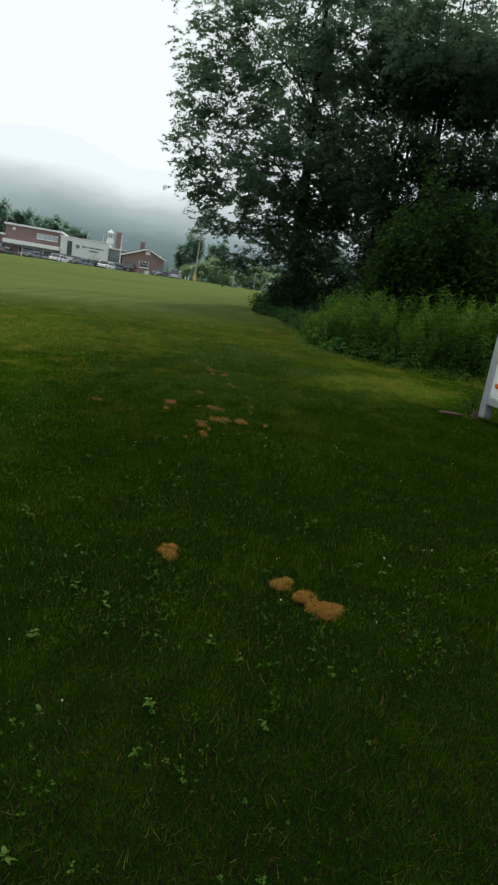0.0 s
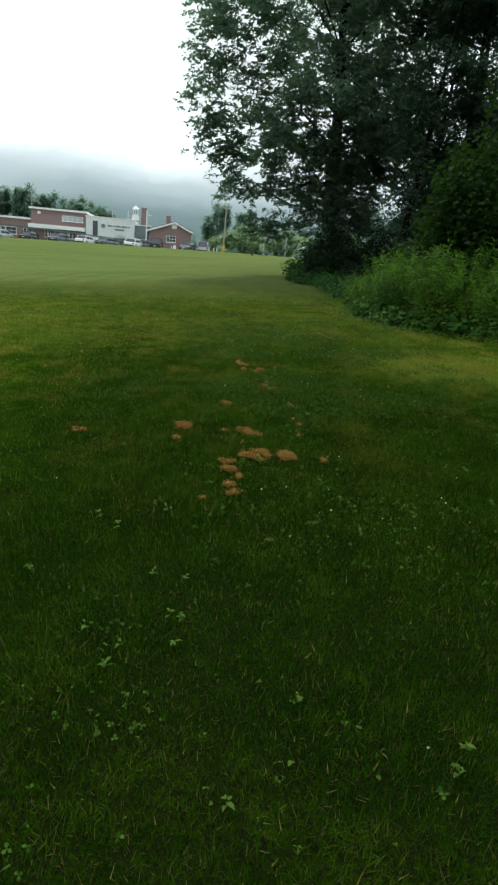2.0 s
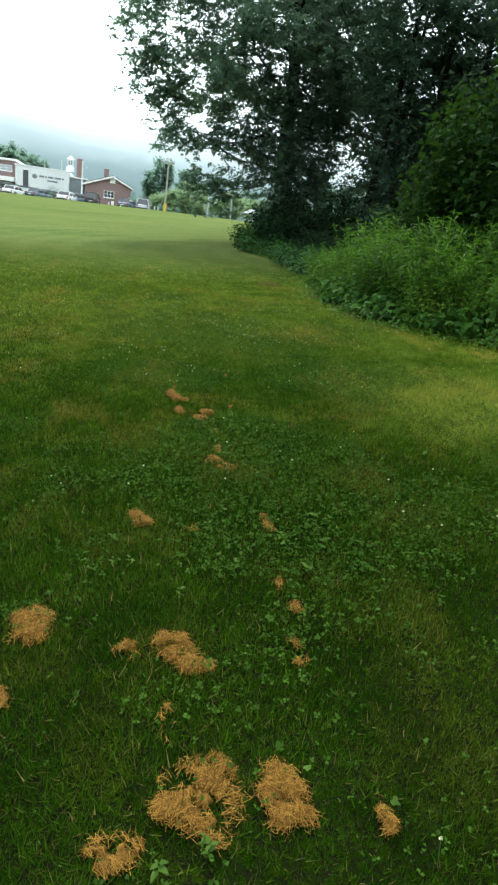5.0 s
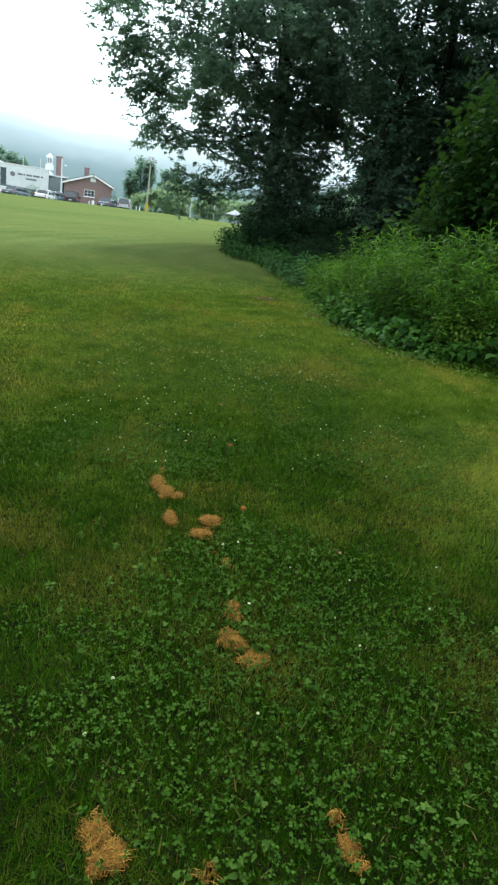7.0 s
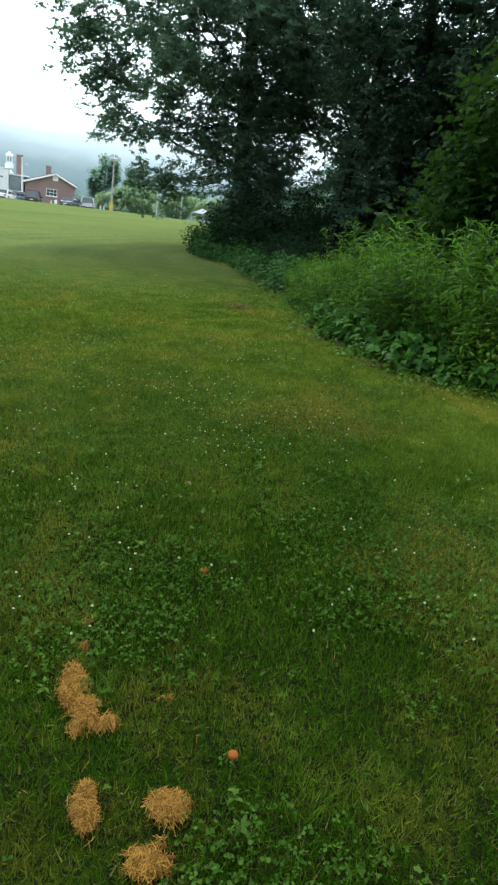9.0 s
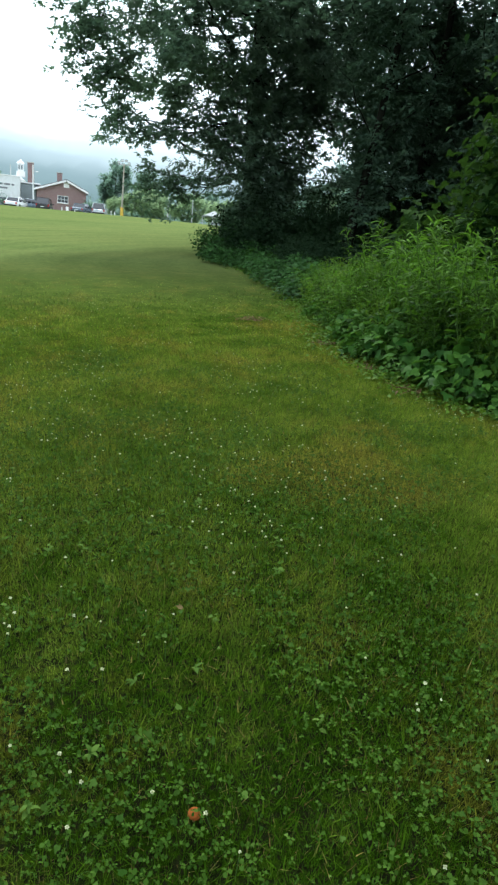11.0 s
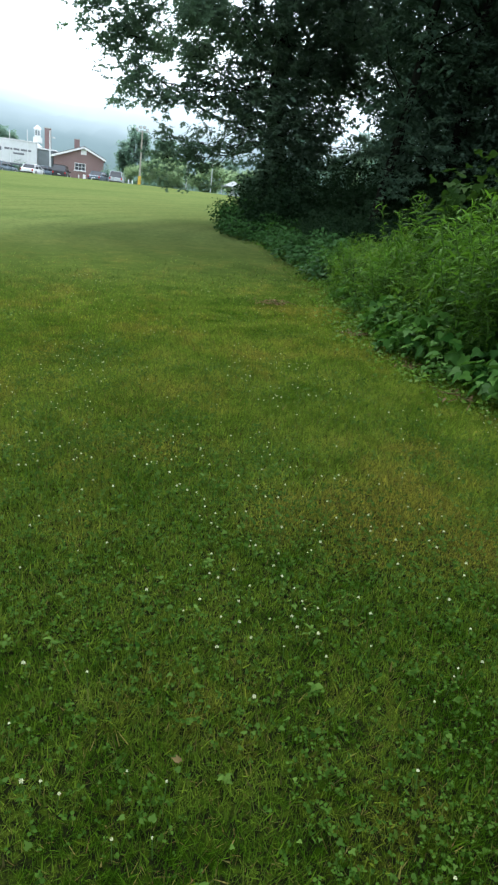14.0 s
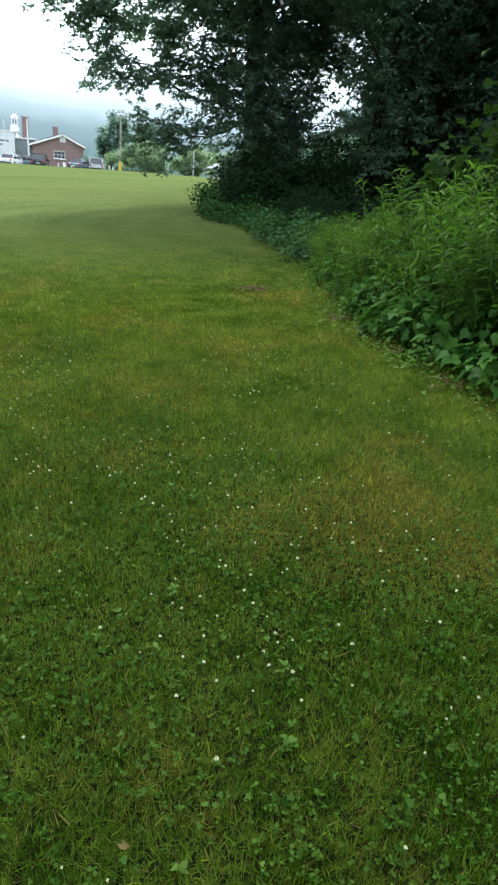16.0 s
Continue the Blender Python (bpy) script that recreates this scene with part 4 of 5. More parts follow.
def lush(x, y):
    """How much clover grows at a place, 0 to 1."""
    a = value_noise(x, y, 0.9, 31) * 0.45 + value_noise(x, y, 0.22, 32) * 0.55
    for cx, cy, r in ((0.75, 4.9, 0.75), (0.05, 5.5, 0.35), (0.1, 5.0, 0.4), (0.6, 4.1, 0.7), (1.35, 4.5, 0.7), (0.75, 5.6, 0.5), (1.0, 9.6, 0.8), (0.2, 8.6, 0.6), (2.2, 7.0, 0.6), (1.6, 7.0, 0.6), (0.3, 6.9, 0.5), (1.15, 9.3, 0.35), (0.95, 8.4, 0.45), (2.75, 9.6, 0.35), (2.4, 8.6, 0.4), (1.9, 8.3, 0.4), (0.6, -0.6, 0.7), (0.2, 2.0, 0.6), (-0.9, 0.4, 0.6)):
        a = a + 0.3 * np.exp(-((x - cx) ** 2 + (y - cy) ** 2) / r ** 2)
    return np.clip((a - 0.52) / 0.3, 0, 1)


def grass(name, n, area, length, width, label, lean=0.75, material="blade", feather=1.0):
    x, y = scatter(n, *area)
    u = x - 0.1 * y
    inside = np.minimum(np.minimum(u - area[0], area[1] - u), (area[3] - y) * 0.25)
    keep = out_of_bank(x, y) & (rng.random(n) > 0.15 * lush(x, y)) & (rng.random(n) > step(12, 20, y)) & (rng.random(n) < step(0, feather, inside) + 0.02)
    x, y = x[keep], y[keep]
    tall = 0.65 + 0.7 * value_noise(x, y, 0.45, 41)
    v, f = blades(x, y, length * tall * rng.uniform(0.5, 1.4, len(x)), width * rng.uniform(0.6, 1.3, len(x)), np.abs(rng.normal(lean, 0.35, len(x))).clip(0, 1.5))
    ob = link(name, mesh_of(name, v, f), material)
    tagged(ob, label, "grass", kind="stuff")


grass("lawn_grass", 1640000, (-2.1, 3.4, -2.2, 14.0), 0.042, 0.0025, "short mown green grass with scattered yellow blades", 0.62)
grass("lawn_thatch", 150000, (-2.0, 2.3, -2.2, 11.0), 0.036, 0.0028, "dry brown thatch between the blades of the lawn", 1.3, "thatch")
grass("lawn_grass", 420000, (-4.6, 5.4, -1.0, 18.0), 0.040, 0.0064, "short mown green grass with scattered yellow blades", 0.65, material="dryblade")
grass("lawn_grass", 200000, (-9.5, 6.0, 9.0, 27.0), 0.034, 0.014, "short mown yellowish green grass", material="dryblade")


def clover():
    x, y = scatter(230000, -2.0, 2.5, -2.2, 12.5)
    keep = out_of_bank(x, y) & (rng.random(len(x)) < (lush(x, y) ** 1.3 * 0.62 + 0.02) * (0.2 + 0.8 * step(2.8, 4.0, y)) * (1 - 0.35 * step(7.2, 7.9, y)))
    x, y = x[keep], y[keep]
    n = len(x)
    h = rng.uniform(0.02, 0.06, n)
    centre = np.stack([x, y, ground(x, y) + h], 1)
    turn, size = rng.random(n) * 6.283, 0.005 + 0.0095 * rng.random(n) ** 1.5
    pieces = [leaves("clover", centre, turn + k * 2.094, rng.normal(0.05, 0.6, n), size, size * 1.0, rng, 0.5) for k in range(3)]
    v, f = join(pieces)
    ob = link("clover_patch", mesh_of("clover_patch", v, f), "clover")
    tagged(ob, "dark green three-leaved clover growing through the lawn", "clover", kind="stuff")
    # broader scalloped leaves of creeping weeds in the lushest patches
    x, y = scatter(60000, -2.0, 2.5, -2.2, 11.0)
    keep = out_of_bank(x, y) & (rng.random(len(x)) < (0.2 * lush(x, y) ** 1.5 + 0.01) * (0.35 + 0.65 * step(2.8, 4.0, y)))
    x, y = x[keep], y[keep]
    n = len(x)
    at = np.stack([x, y, ground(x, y) + rng.uniform(0.02, 0.055, n)], 1)
    size = 0.010 + 0.015 * rng.random(n) ** 1.6
    v, f = leaves("grape", at, rng.random(n) * 6.283, rng.normal(0.25, 0.55, n), size, size * 0.9, rng, 0.5)
    ob = link("creeping_weed", mesh_of("creeping_weed", v, f), "weed")
    tagged(ob, "creeping broad-leaved weeds among the clover", "weed", kind="stuff")
    # larger patches farther along the lawn, seen as tufts
    x, y = scatter(34000, -5.0, 3.4, 6.5, 13.5)
    keep = out_of_bank(x, y) & (rng.random(len(x)) < 0.03 + 0.9 * step(0.45, 0.75, 0.6 * value_noise(x, y, 0.8, 81) + 0.4 * value_noise(x, y, 0.25, 82)))
    x, y = x[keep], y[keep]
    n = len(x)
    at = np.stack([x, y, ground(x, y) + rng.uniform(0.02, 0.05, n)], 1)
    size = rng.uniform(0.008, 0.015, n) * (1 + 0.5 * step(8.5, 12, y))
    v, f = leaves("broad", at, rng.random(n) * 6.283, rng.normal(0.0, 0.5, n), size, size, rng, 0.5)
    ob = link("clover_patch", mesh_of("clover_patch", v, f), "weed")
    tagged(ob, "low leafy clover patches in the yellowing lawn", "clover", kind="stuff")
    # flowers
    x, y = scatter(17000, -3.2, 3.4, -2.0, 16.0)
    chance = (0.03 + 0.2 * lush(x, y) * step(-3, 0, y)) * (1 - 0.75 * step(1.5, 3.5, y) * (1 - step(5.8, 6.6, y))) + 0.75 * step(6.6, 8.5, y) * step(0.4, 0.7, value_noise(x, y, 0.7, 66)) * (1 - 0.7 * step(11.5, 15, y))
    keep = out_of_bank(x, y, 0.5) & (rng.random(len(x)) < chance * 0.45 * (0.45 + 0.55 * step(3.0, 5.0, y)) * (1 + 0.3 * step(6.2, 7.0, y) * (1 - step(9.0, 10.5, y))) * (1 - 0.4 * step(1.2, 1.7, x) * step(7.6, 8.2, y) * (1 - step(9.2, 9.8, y))))
    x, y = x[keep], y[keep]
    n = len(x)
    h = rng.uniform(0.05, 0.09, n)
    top = np.stack([x, y, ground(x, y) + h], 1)
    pieces = []
    radius = rng.uniform(0.0034, 0.0066, n)
    for k in range(18):
        pieces.append(leaves("rhomb", top, np.full(n, k * 2.4) + rng.random(n), np.full(n, -0.5 + 1.9 * k / 17) + rng.normal(0, 0.15, n), radius * 1.15, radius * 0.75, rng, 0.4))
    v, f = join(pieces)
    ob = link("clover_flowers", mesh_of("clover_flowers", v, f), "petal")
    tagged(ob, "small round white clover flowers standing in the lawn", "flower", kind="stuff")
    foot = np.stack([x + rng.normal(0, 0.01, n), y + rng.normal(0, 0.01, n), ground(x, y) - 0.01], 1)
    w = np.array([0.0011, 0, 0])
    v = np.stack([foot - w, foot + w, top + w, top - w], 1).reshape(-1, 3)
    f = np.arange(4 * n).reshape(n, 4)
    ob = link("clover_stalks", mesh_of("clover_stalks", v, f), "stalk")
    tagged(ob, "thin green clover flower stalks in the lawn", "clover", kind="stuff")


clover()


def plantain():
    """Broad flat rosettes of lawn weeds."""
    x, y = scatter(420, -1.8, 2.2, -2.2, 10.0)
    keep = out_of_bank(x, y) & (value_noise(x, y, 0.8, 77) > 0.5)
    x, y = x[keep], y[keep]
    pieces = []
    for k in range(6):
        n = len(x)
        at = np.stack([x, y, ground(x, y) + rng.uniform(0.015, 0.05, n)], 1)
        size = rng.uniform(0.014, 0.034, n)
        pieces.append(leaves("lance", at, np.full(n, k * 1.05) + rng.normal(0, 0.3, n), rng.normal(0.25, 0.2, n), size, size * 0.5, rng, 0.3))
    v, f = join(pieces)
    ob = link("broadleaf_weeds", mesh_of("broadleaf_weeds", v, f), "weed")
    tagged(ob, "flat rosettes of broad green weed leaves in the lawn", "weed", kind="stuff")


plantain()


def creeping_cover():
    """Pale small-leaved creepers where the lawn meets the bank."""
    n = 13000
    s, out = rng.uniform(3.0, run[-1] - 4.0, n), rng.normal(-0.04, 0.2, n)
    place = np.array([edge_at(a, b) for a, b in zip(s, out)])
    keep = rng.random(n) < 0.6 + 0.4 * np.exp(-((place[:, 1] - 10.0) / 1.3) ** 2)
    x, y = place[keep].T
    n = len(x)
    at = np.stack([x, y, ground(x, y) + rng.uniform(0.02, 0.09, n)], 1)
    size = rng.uniform(0.016, 0.04, n)
    v, f = leaves("broad", at, rng.random(n) * 6.283, rng.normal(0.0, 0.4, n), size, size * 0.9, rng, 0.4)
    ob = link("creeping_cover", mesh_of("creeping_cover", v, f), "herb")
    tagged(ob, "pale green creeping leaves along the mown edge", "weed", kind="stuff")


creeping_cover()


def clipping(blobs, seed):
    """A tangled tuft of dried tan clippings on the turf. blobs: (x, y, width, depth, density) of its heaps; thin ones let the grass through."""
    r = np.random.default_rng(900 + seed)
    cx, cy = np.mean([b[0] for b in blobs]), np.mean([b[1] for b in blobs])
    thin = max(b[4] for b in blobs) < 0.6
    label = "thin scatter of dried brown grass clippings in the turf" if thin else "tangled tuft of dried tan grass clippings on the lawn"
    root = thing("dry_clippings", on_ground(cx, cy), label, "clippings", "dry clippings on the lawn")
    mats, strands = [], []
    a = np.linspace(0, 6.283, 19)[:-1]
    heaps = []
    for x, y, wide, deep, dense in blobs:
        wide, deep = wide * (1.0 + 0.2 * (dense > 0.6 and y > 1.5)), deep * (1.0 + 0.15 * (dense > 0.6 and y > 1.5))
        for q in range(6):
            ang, far = r.random() * 6.283, 0.8 * r.random() ** 0.5 * (q > 0)
            k = r.uniform(0.3, 0.55) if q else 0.58
            heaps.append((x + np.cos(ang) * far * wide / 2, y + np.sin(ang) * far * deep / 2, wide * k * r.uniform(0.75, 1.25), deep * k * r.uniform(0.75, 1.25), dense))
    for x, y, wide, deep, dense in heaps:
        c0 = np.array([x - cx, y - cy])
        half = np.array([wide, deep]) * 0.5
        if dense > 0.75:
            edge = 0.3 * (1 + 0.3 * r.normal(size=18)).clip(0.3, 1.5)
            rim = np.stack([c0[0] + np.cos(a) * edge * half[0], c0[1] + np.sin(a) * edge * half[1], np.full(18, 0.004)], 1)
            inner = np.stack([c0[0] + np.cos(a) * edge * half[0] * 0.5, c0[1] + np.sin(a) * edge * half[1] * 0.5, 0.016 + r.normal(0, 0.005, 18)], 1)
            v = np.concatenate([rim - [0, 0, 0.03], rim, inner, [[*c0, 0.018]]])
            f = []
            for i in range(18):
                j = (i + 1) % 18
                f += [(i, j, 18 + j), (i, 18 + j, 18 + i), (18 + i, 18 + j, 36 + j), (18 + i, 36 + j, 36 + i), (36 + i, 36 + j, 54)]
            mats.append((v, np.array(f)))
        wide, deep, half = wide * 1.12, deep * 1.12, half * 1.12
        n = int(120000 * wide * deep * dense ** 1.5) + 14
        swirl = r.random() * 3.14
        az, out = r.random(n) * 6.283, r.random(n) ** 0.62 * np.where(r.random(n) < 0.2, r.uniform(1.0, 1.8, n), 1 + 0.16 * r.normal(size=n))
        c = c0 + np.stack([np.cos(az), np.sin(az)], 1) * out[:, None] * half * 0.86
        c = c[value_noise(c[:, 0] + 7, c[:, 1] + 7, 0.04, seed) * 0.6 + value_noise(c[:, 0] + 7, c[:, 1] + 7, 0.011, seed + 50) * 0.4 > 0.76 - 0.34 * dense]
        n = len(c)
        far = np.hypot(*((c - c0) / half).T)
        z = 0.008 + 0.024 * r.random(n) * (1.15 - 0.45 * far).clip(0.2, 1)
        head, ln = swirl + r.normal(0, 0.9, n), r.uniform(0.007, 0.026, n)
        d = np.stack([np.cos(head), np.sin(head), r.normal(0, 0.2, n)], 1) * ln[:, None]
        w = np.stack([-np.sin(head), np.cos(head), np.zeros(n)], 1) * 0.0007
        bend = np.stack([r.normal(0, 0.006, n), r.normal(0, 0.006, n), r.uniform(0.0, 0.009, n)], 1)
        c = np.column_stack([c, z])
        v = np.stack([c - d - w, c - d + w, c + bend - w, c + bend + w, c + d], 1).reshape(-1, 3)
        f = (np.array([(0, 1, 3), (0, 3, 2), (2, 3, 4)])[None] + (np.arange(n) * 5)[:, None, None]).reshape(-1, 3)
        strands.append((v, f))
    if mats:
        tagged(part("matted_layer", mesh_of("matted_layer", *join(mats)), "straw", root), kind="stuff")
    tagged(part("straw_tangle", mesh_of("strands", *join(strands)), "straw", root), kind="stuff")


TUFTS = [
    [(-0.61, -0.21, 0.13, 0.18, 1)], [(-0.06, -0.59, 0.14, 0.14, 0.9), (0.03, -0.71, 0.12, 0.14, 0.7), (0.11, -0.83, 0.17, 0.15, 1)],
    [(0.08, 2.91, 0.20, 0.24, 0.9), (0.02, 3.2, 0.1, 0.22, 0.3)], [(0.29, 2.9, 0.11, 0.18, 0.9)], [(-0.17, 2.81, 0.12, 0.09, 0.8), (-0.15, 2.65, 0.12, 0.08, 0.8)],
    [(-0.09, 2.5, 0.04, 0.07, 0.6)], [(-0.16, 2.39, 0.07, 0.09, 0.8), (-0.14, 2.24, 0.14, 0.11, 0.4)], [(-0.34, 2.16, 0.08, 0.07, 0.5)],
    [(0.05, 3.48, 0.11, 0.13, 0.8), (0.12, 3.39, 0.12, 0.09, 0.7)], [(-0.11, 3.47, 0.08, 0.11, 0.4)], [(-0.41, 3.7, 0.13, 0.17, 1)], [(-0.49, 3.32, 0.07, 0.09, 0.7)],
    [(-1.25, 3.61, 0.09, 0.1, 0.7)], [(0.51, 3.8, 0.07, 0.1, 0.45), (0.55, 3.67, 0.06, 0.11, 0.45)], [(0.47, 3.41, 0.1, 0.15, 0.35)], [(0.53, 2.78, 0.05, 0.09, 0.5)],
    [(0.33, 6.5, 0.075, 0.15, 1), (0.37, 6.36, 0.115, 0.11, 1)], [(0.38, 6.81, 0.06, 0.10, 0.5), (0.37, 6.68, 0.04, 0.08, 0.35)], [(0.35, 6.07, 0.06, 0.16, 0.95)],
    [(0.56, 6.03, 0.10, 0.11, 0.95)], [(0.48, 5.92, 0.13, 0.08, 0.85)], [(0.59, 6.4, 0.05, 0.07, 0.4)], [(0.67, 6.23, 0.05, 0.06, 0.45)],
    [(0.52, 5.65, 0.09, 0.15, 0.4)], [(0.5, 5.28, 0.06, 0.12, 0.65), (0.44, 5.09, 0.1, 0.11, 0.8), (0.51, 4.99, 0.1, 0.1, 0.9)],
    [(-0.03, 4.45, 0.055, 0.08, 0.8), (0.0, 4.38, 0.065, 0.08, 0.85)], [(0.23, 4.3, 0.065, 0.08, 0.85)], [(0.58, 4.41, 0.06, 0.09, 0.5), (0.59, 4.28, 0.045, 0.07, 0.65)], [(0.11, 4.03, 0.05, 0.04, 0.4)],
]
for i, blobs in enumerate(TUFTS):
    clipping(blobs, i)


def fallen_leaf(x, y, size, seed):
    """A curled orange-brown fallen leaf."""
    r = np.random.default_rng(seed)
    ob_m = on_ground(x, y, r.random() * 360)
    v, f = leaves("broad", np.array([[0, 0, 0.045], [0.004, 0.002, 0.049]]), np.array([0.0, 0.5]), np.array([0.9, 0.45]), size, size * 0.6, r, 0.5)
    ob = link("fallen_leaf", mesh_of("fallen_leaf", v, f), "deadleaf")
    ob.matrix_basis = ob_m
    tagged(ob, "curled pale brown dead leaf lying in the grass", "leaf", "fallen leaves")


def litter(x, y, width, count, seed, label):
    """A small heap of dead stems and curled leaves lying on the turf."""
    r = np.random.default_rng(seed)
    root = thing("dead_litter", on_ground(x, y, r.random() * 360), label, "litter", "dead litter on the lawn")
    for i in range(count):
        a, c = r.random() * 6.283, r.normal(0, width * 0.28, 2)
        d = np.array([np.cos(a), np.sin(a)]) * width * r.uniform(0.18, 0.4)
        part("stem", rodded((c[0] - d[0], c[1] - d[1], 0.012 + r.random() * 0.02), (c[0] + d[0], c[1] + d[1], 0.03 + r.random() * 0.05), 0.004, 0.002, 5), "deadstem", root)
    n = count * 3
    at = np.concatenate([r.normal(0, width * 0.28, (n, 2)), r.uniform(0.02, 0.05, (n, 1))], 1)
    v, f = leaves("broad", at, r.random(n) * 6.283, r.normal(0.1, 0.5, n), 0.04 * r.uniform(0.6, 1.4, n), 0.03, r, 0.6)
    tagged(part("leaf_litter", mesh_of("dead_leaves", v, f), "deadstem", root), kind="stuff")


litter(3.03, 14.2, 0.42, 12, 401, "greyish brown heap of dead stems on the lawn")
litter(3.45, 10.55, 0.3, 8, 402, "dry brown stems lying along the mown edge")
litter(3.5, 11.4, 0.3, 7, 403, "dry brown stems lying along the mown edge")
litter(3.5, 12.6, 0.34, 7, 404, "dry brown stems lying along the mown edge")

fallen_leaf(1.06, 5.61, 0.05, 300)
fallen_leaf(0.96, 7.82, 0.022, 301)


def mushroom(x, y, size, turn):
    """A small orange domed cap on a short stem."""
    root = thing("mushroom", on_ground(x, y, turn), "small orange domed mushroom standing in the clover", "mushroom", "mushrooms in the lawn")
    a, rows = np.linspace(0, 6.283, 17)[:-1], []
    for t in np.linspace(0.05, 1.0, 6):
        k = math.sin(t * 1.75) * size / 2
        rows.append(np.stack([np.cos(a) * k, np.sin(a) * k, np.full(16, 0.022 + size * 0.42 * math.cos(t * 1.57))], 1))
    v = np.concatenate(rows + [[[0, 0, 0.022 + size * 0.43]]])
    f = [(i * 16 + j, i * 16 + (j + 1) % 16, (i + 1) * 16 + (j + 1) % 16, (i + 1) * 16 + j) for i in range(5) for j in range(16)]
    cap = bmesh.new()
    vs = [cap.verts.new(p) for p in v]
    for q in f:
        cap.faces.new([vs[i] for i in q])
    for j in range(16):
        cap.faces.new((vs[96], vs[(j + 1) % 16], vs[j]))
    bmesh.ops.recalc_face_normals(cap, faces=cap.faces)
    part("cap", cap, "mushroom", root)
    part("stem", rodded((0, 0, -0.01), (0, 0, 0.026), size * 0.13, size * 0.1, 8), "deadleaf", root)


mushroom(0.86, 7.03, 0.034, 20)
mushroom(0.74, 6.13, 0.030, 80)


# ---- the white trailer beside the bank ----
def trailer():
    m = on_ground(3.62, 3.9, -4)
    root = thing("trailer", m, "white enclosed cargo trailer with grey metal corner trim", "trailer")
    part("body", boxed((0.03, -4.2, 0.34), (2.03, -0.03, 2.35), 0.03), "white", root)
    part("corner_trim", boxed((0.0, -0.13, 0.05), (0.13, 0.0, 2.38), 0.02), "galv", root, "grey galvanised corner trim")
    part("corner_trim", boxed((1.93, -0.13, 0.05), (2.06, 0.0, 2.38), 0.02), "galv", root, "grey galvanised corner trim")
    part("bottom_rail", boxed((0.01, -4.2, 0.24), (0.10, -0.14, 0.35), 0.01), "galv", root)
    part("bottom_rail", boxed((0.14, -0.09, 0.24), (1.92, -0.004, 0.35), 0.01), "galv", root)
    part("roof", boxed((0.0, -4.22, 2.352), (2.06, 0.0, 2.44), 0.03), "offwhite", root)
    part("marker_lamp", boxed((-0.005, -0.42, 0.47), (0.029, -0.26, 0.53), 0.008), "orange", root, "amber side marker lamp")
    for k in range(6):
        part("seam_strip", boxed((0.022, -4.05 + k * 0.66, 0.36), (0.03, -4.02 + k * 0.66, 2.3)), "offwhite", root)
    for y in (-2.6, -1.9):
        wheel = part("wheel", rodded((0.12, y, 0.30), (0.32, y, 0.30), 0.31, sides=20), "tyre", root)
        part("rim", rodded((0.105, y, 0.30), (0.12, y, 0.30), 0.18, sides=16), "alu", wheel)
    part("stabiliser_jack", boxed((0.3, -0.16, 0.0), (0.40, -0.06, 0.24), 0.008), "galv", root)


trailer()
plank = link("plank", boxed((-0.17, -0.05, 0.0), (0.17, 0.05, 0.03), 0.006), "wood")
plank.matrix_basis = pose(3.3, 4.02, gz(3.3, 4.02) + 0.03, 2, 3, 12)
tagged(plank, "short weathered brown board lying on the grass", "board")
block = link("wheel_chock", prism([(-0.08, 0), (0.08, 0), (0.06, 0.03), (-0.01, 0.09), (-0.05, 0.09)], -0.04, 0.04, 0.006), "wood")
block.matrix_basis = pose(3.66, 4.02, gz(3.66, 4.02), 0, 0, 75)
tagged(block, "weathered brown wooden chock beside the trailer", "chock")
shrub(on_ground(3.72, 4.25), "thin dark weed tuft beside the trailer", 71, 0.16, 0.75, 140, "lance", (0.07, 0.016), "shade", "weed_tuft", 4)


# ---- the car park and its buildings ----
lot = []
for x0, x1, y0, y1 in ((-60, 16, 91.5, 111.0),):
    xs, ys = np.linspace(x0, x1, 60), np.linspace(y0, y1, 12)
    A, B = np.meshgrid(xs, ys, indexing="ij")
    v = np.stack([A, B, ground(A, B) + 0.012], -1).reshape(-1, 3)
    p, q = np.meshgrid(np.arange(59), np.arange(11), indexing="ij")
    f = np.stack([p * 12 + q, (p + 1) * 12 + q, (p + 1) * 12 + q + 1, p * 12 + q + 1], -1).reshape(-1, 4)
    tagged(link("road", mesh_of("road", v, f), "asphalt"), "worn grey asphalt car park at the top of the field", "car park", kind="structure")

Z0 = 2.85


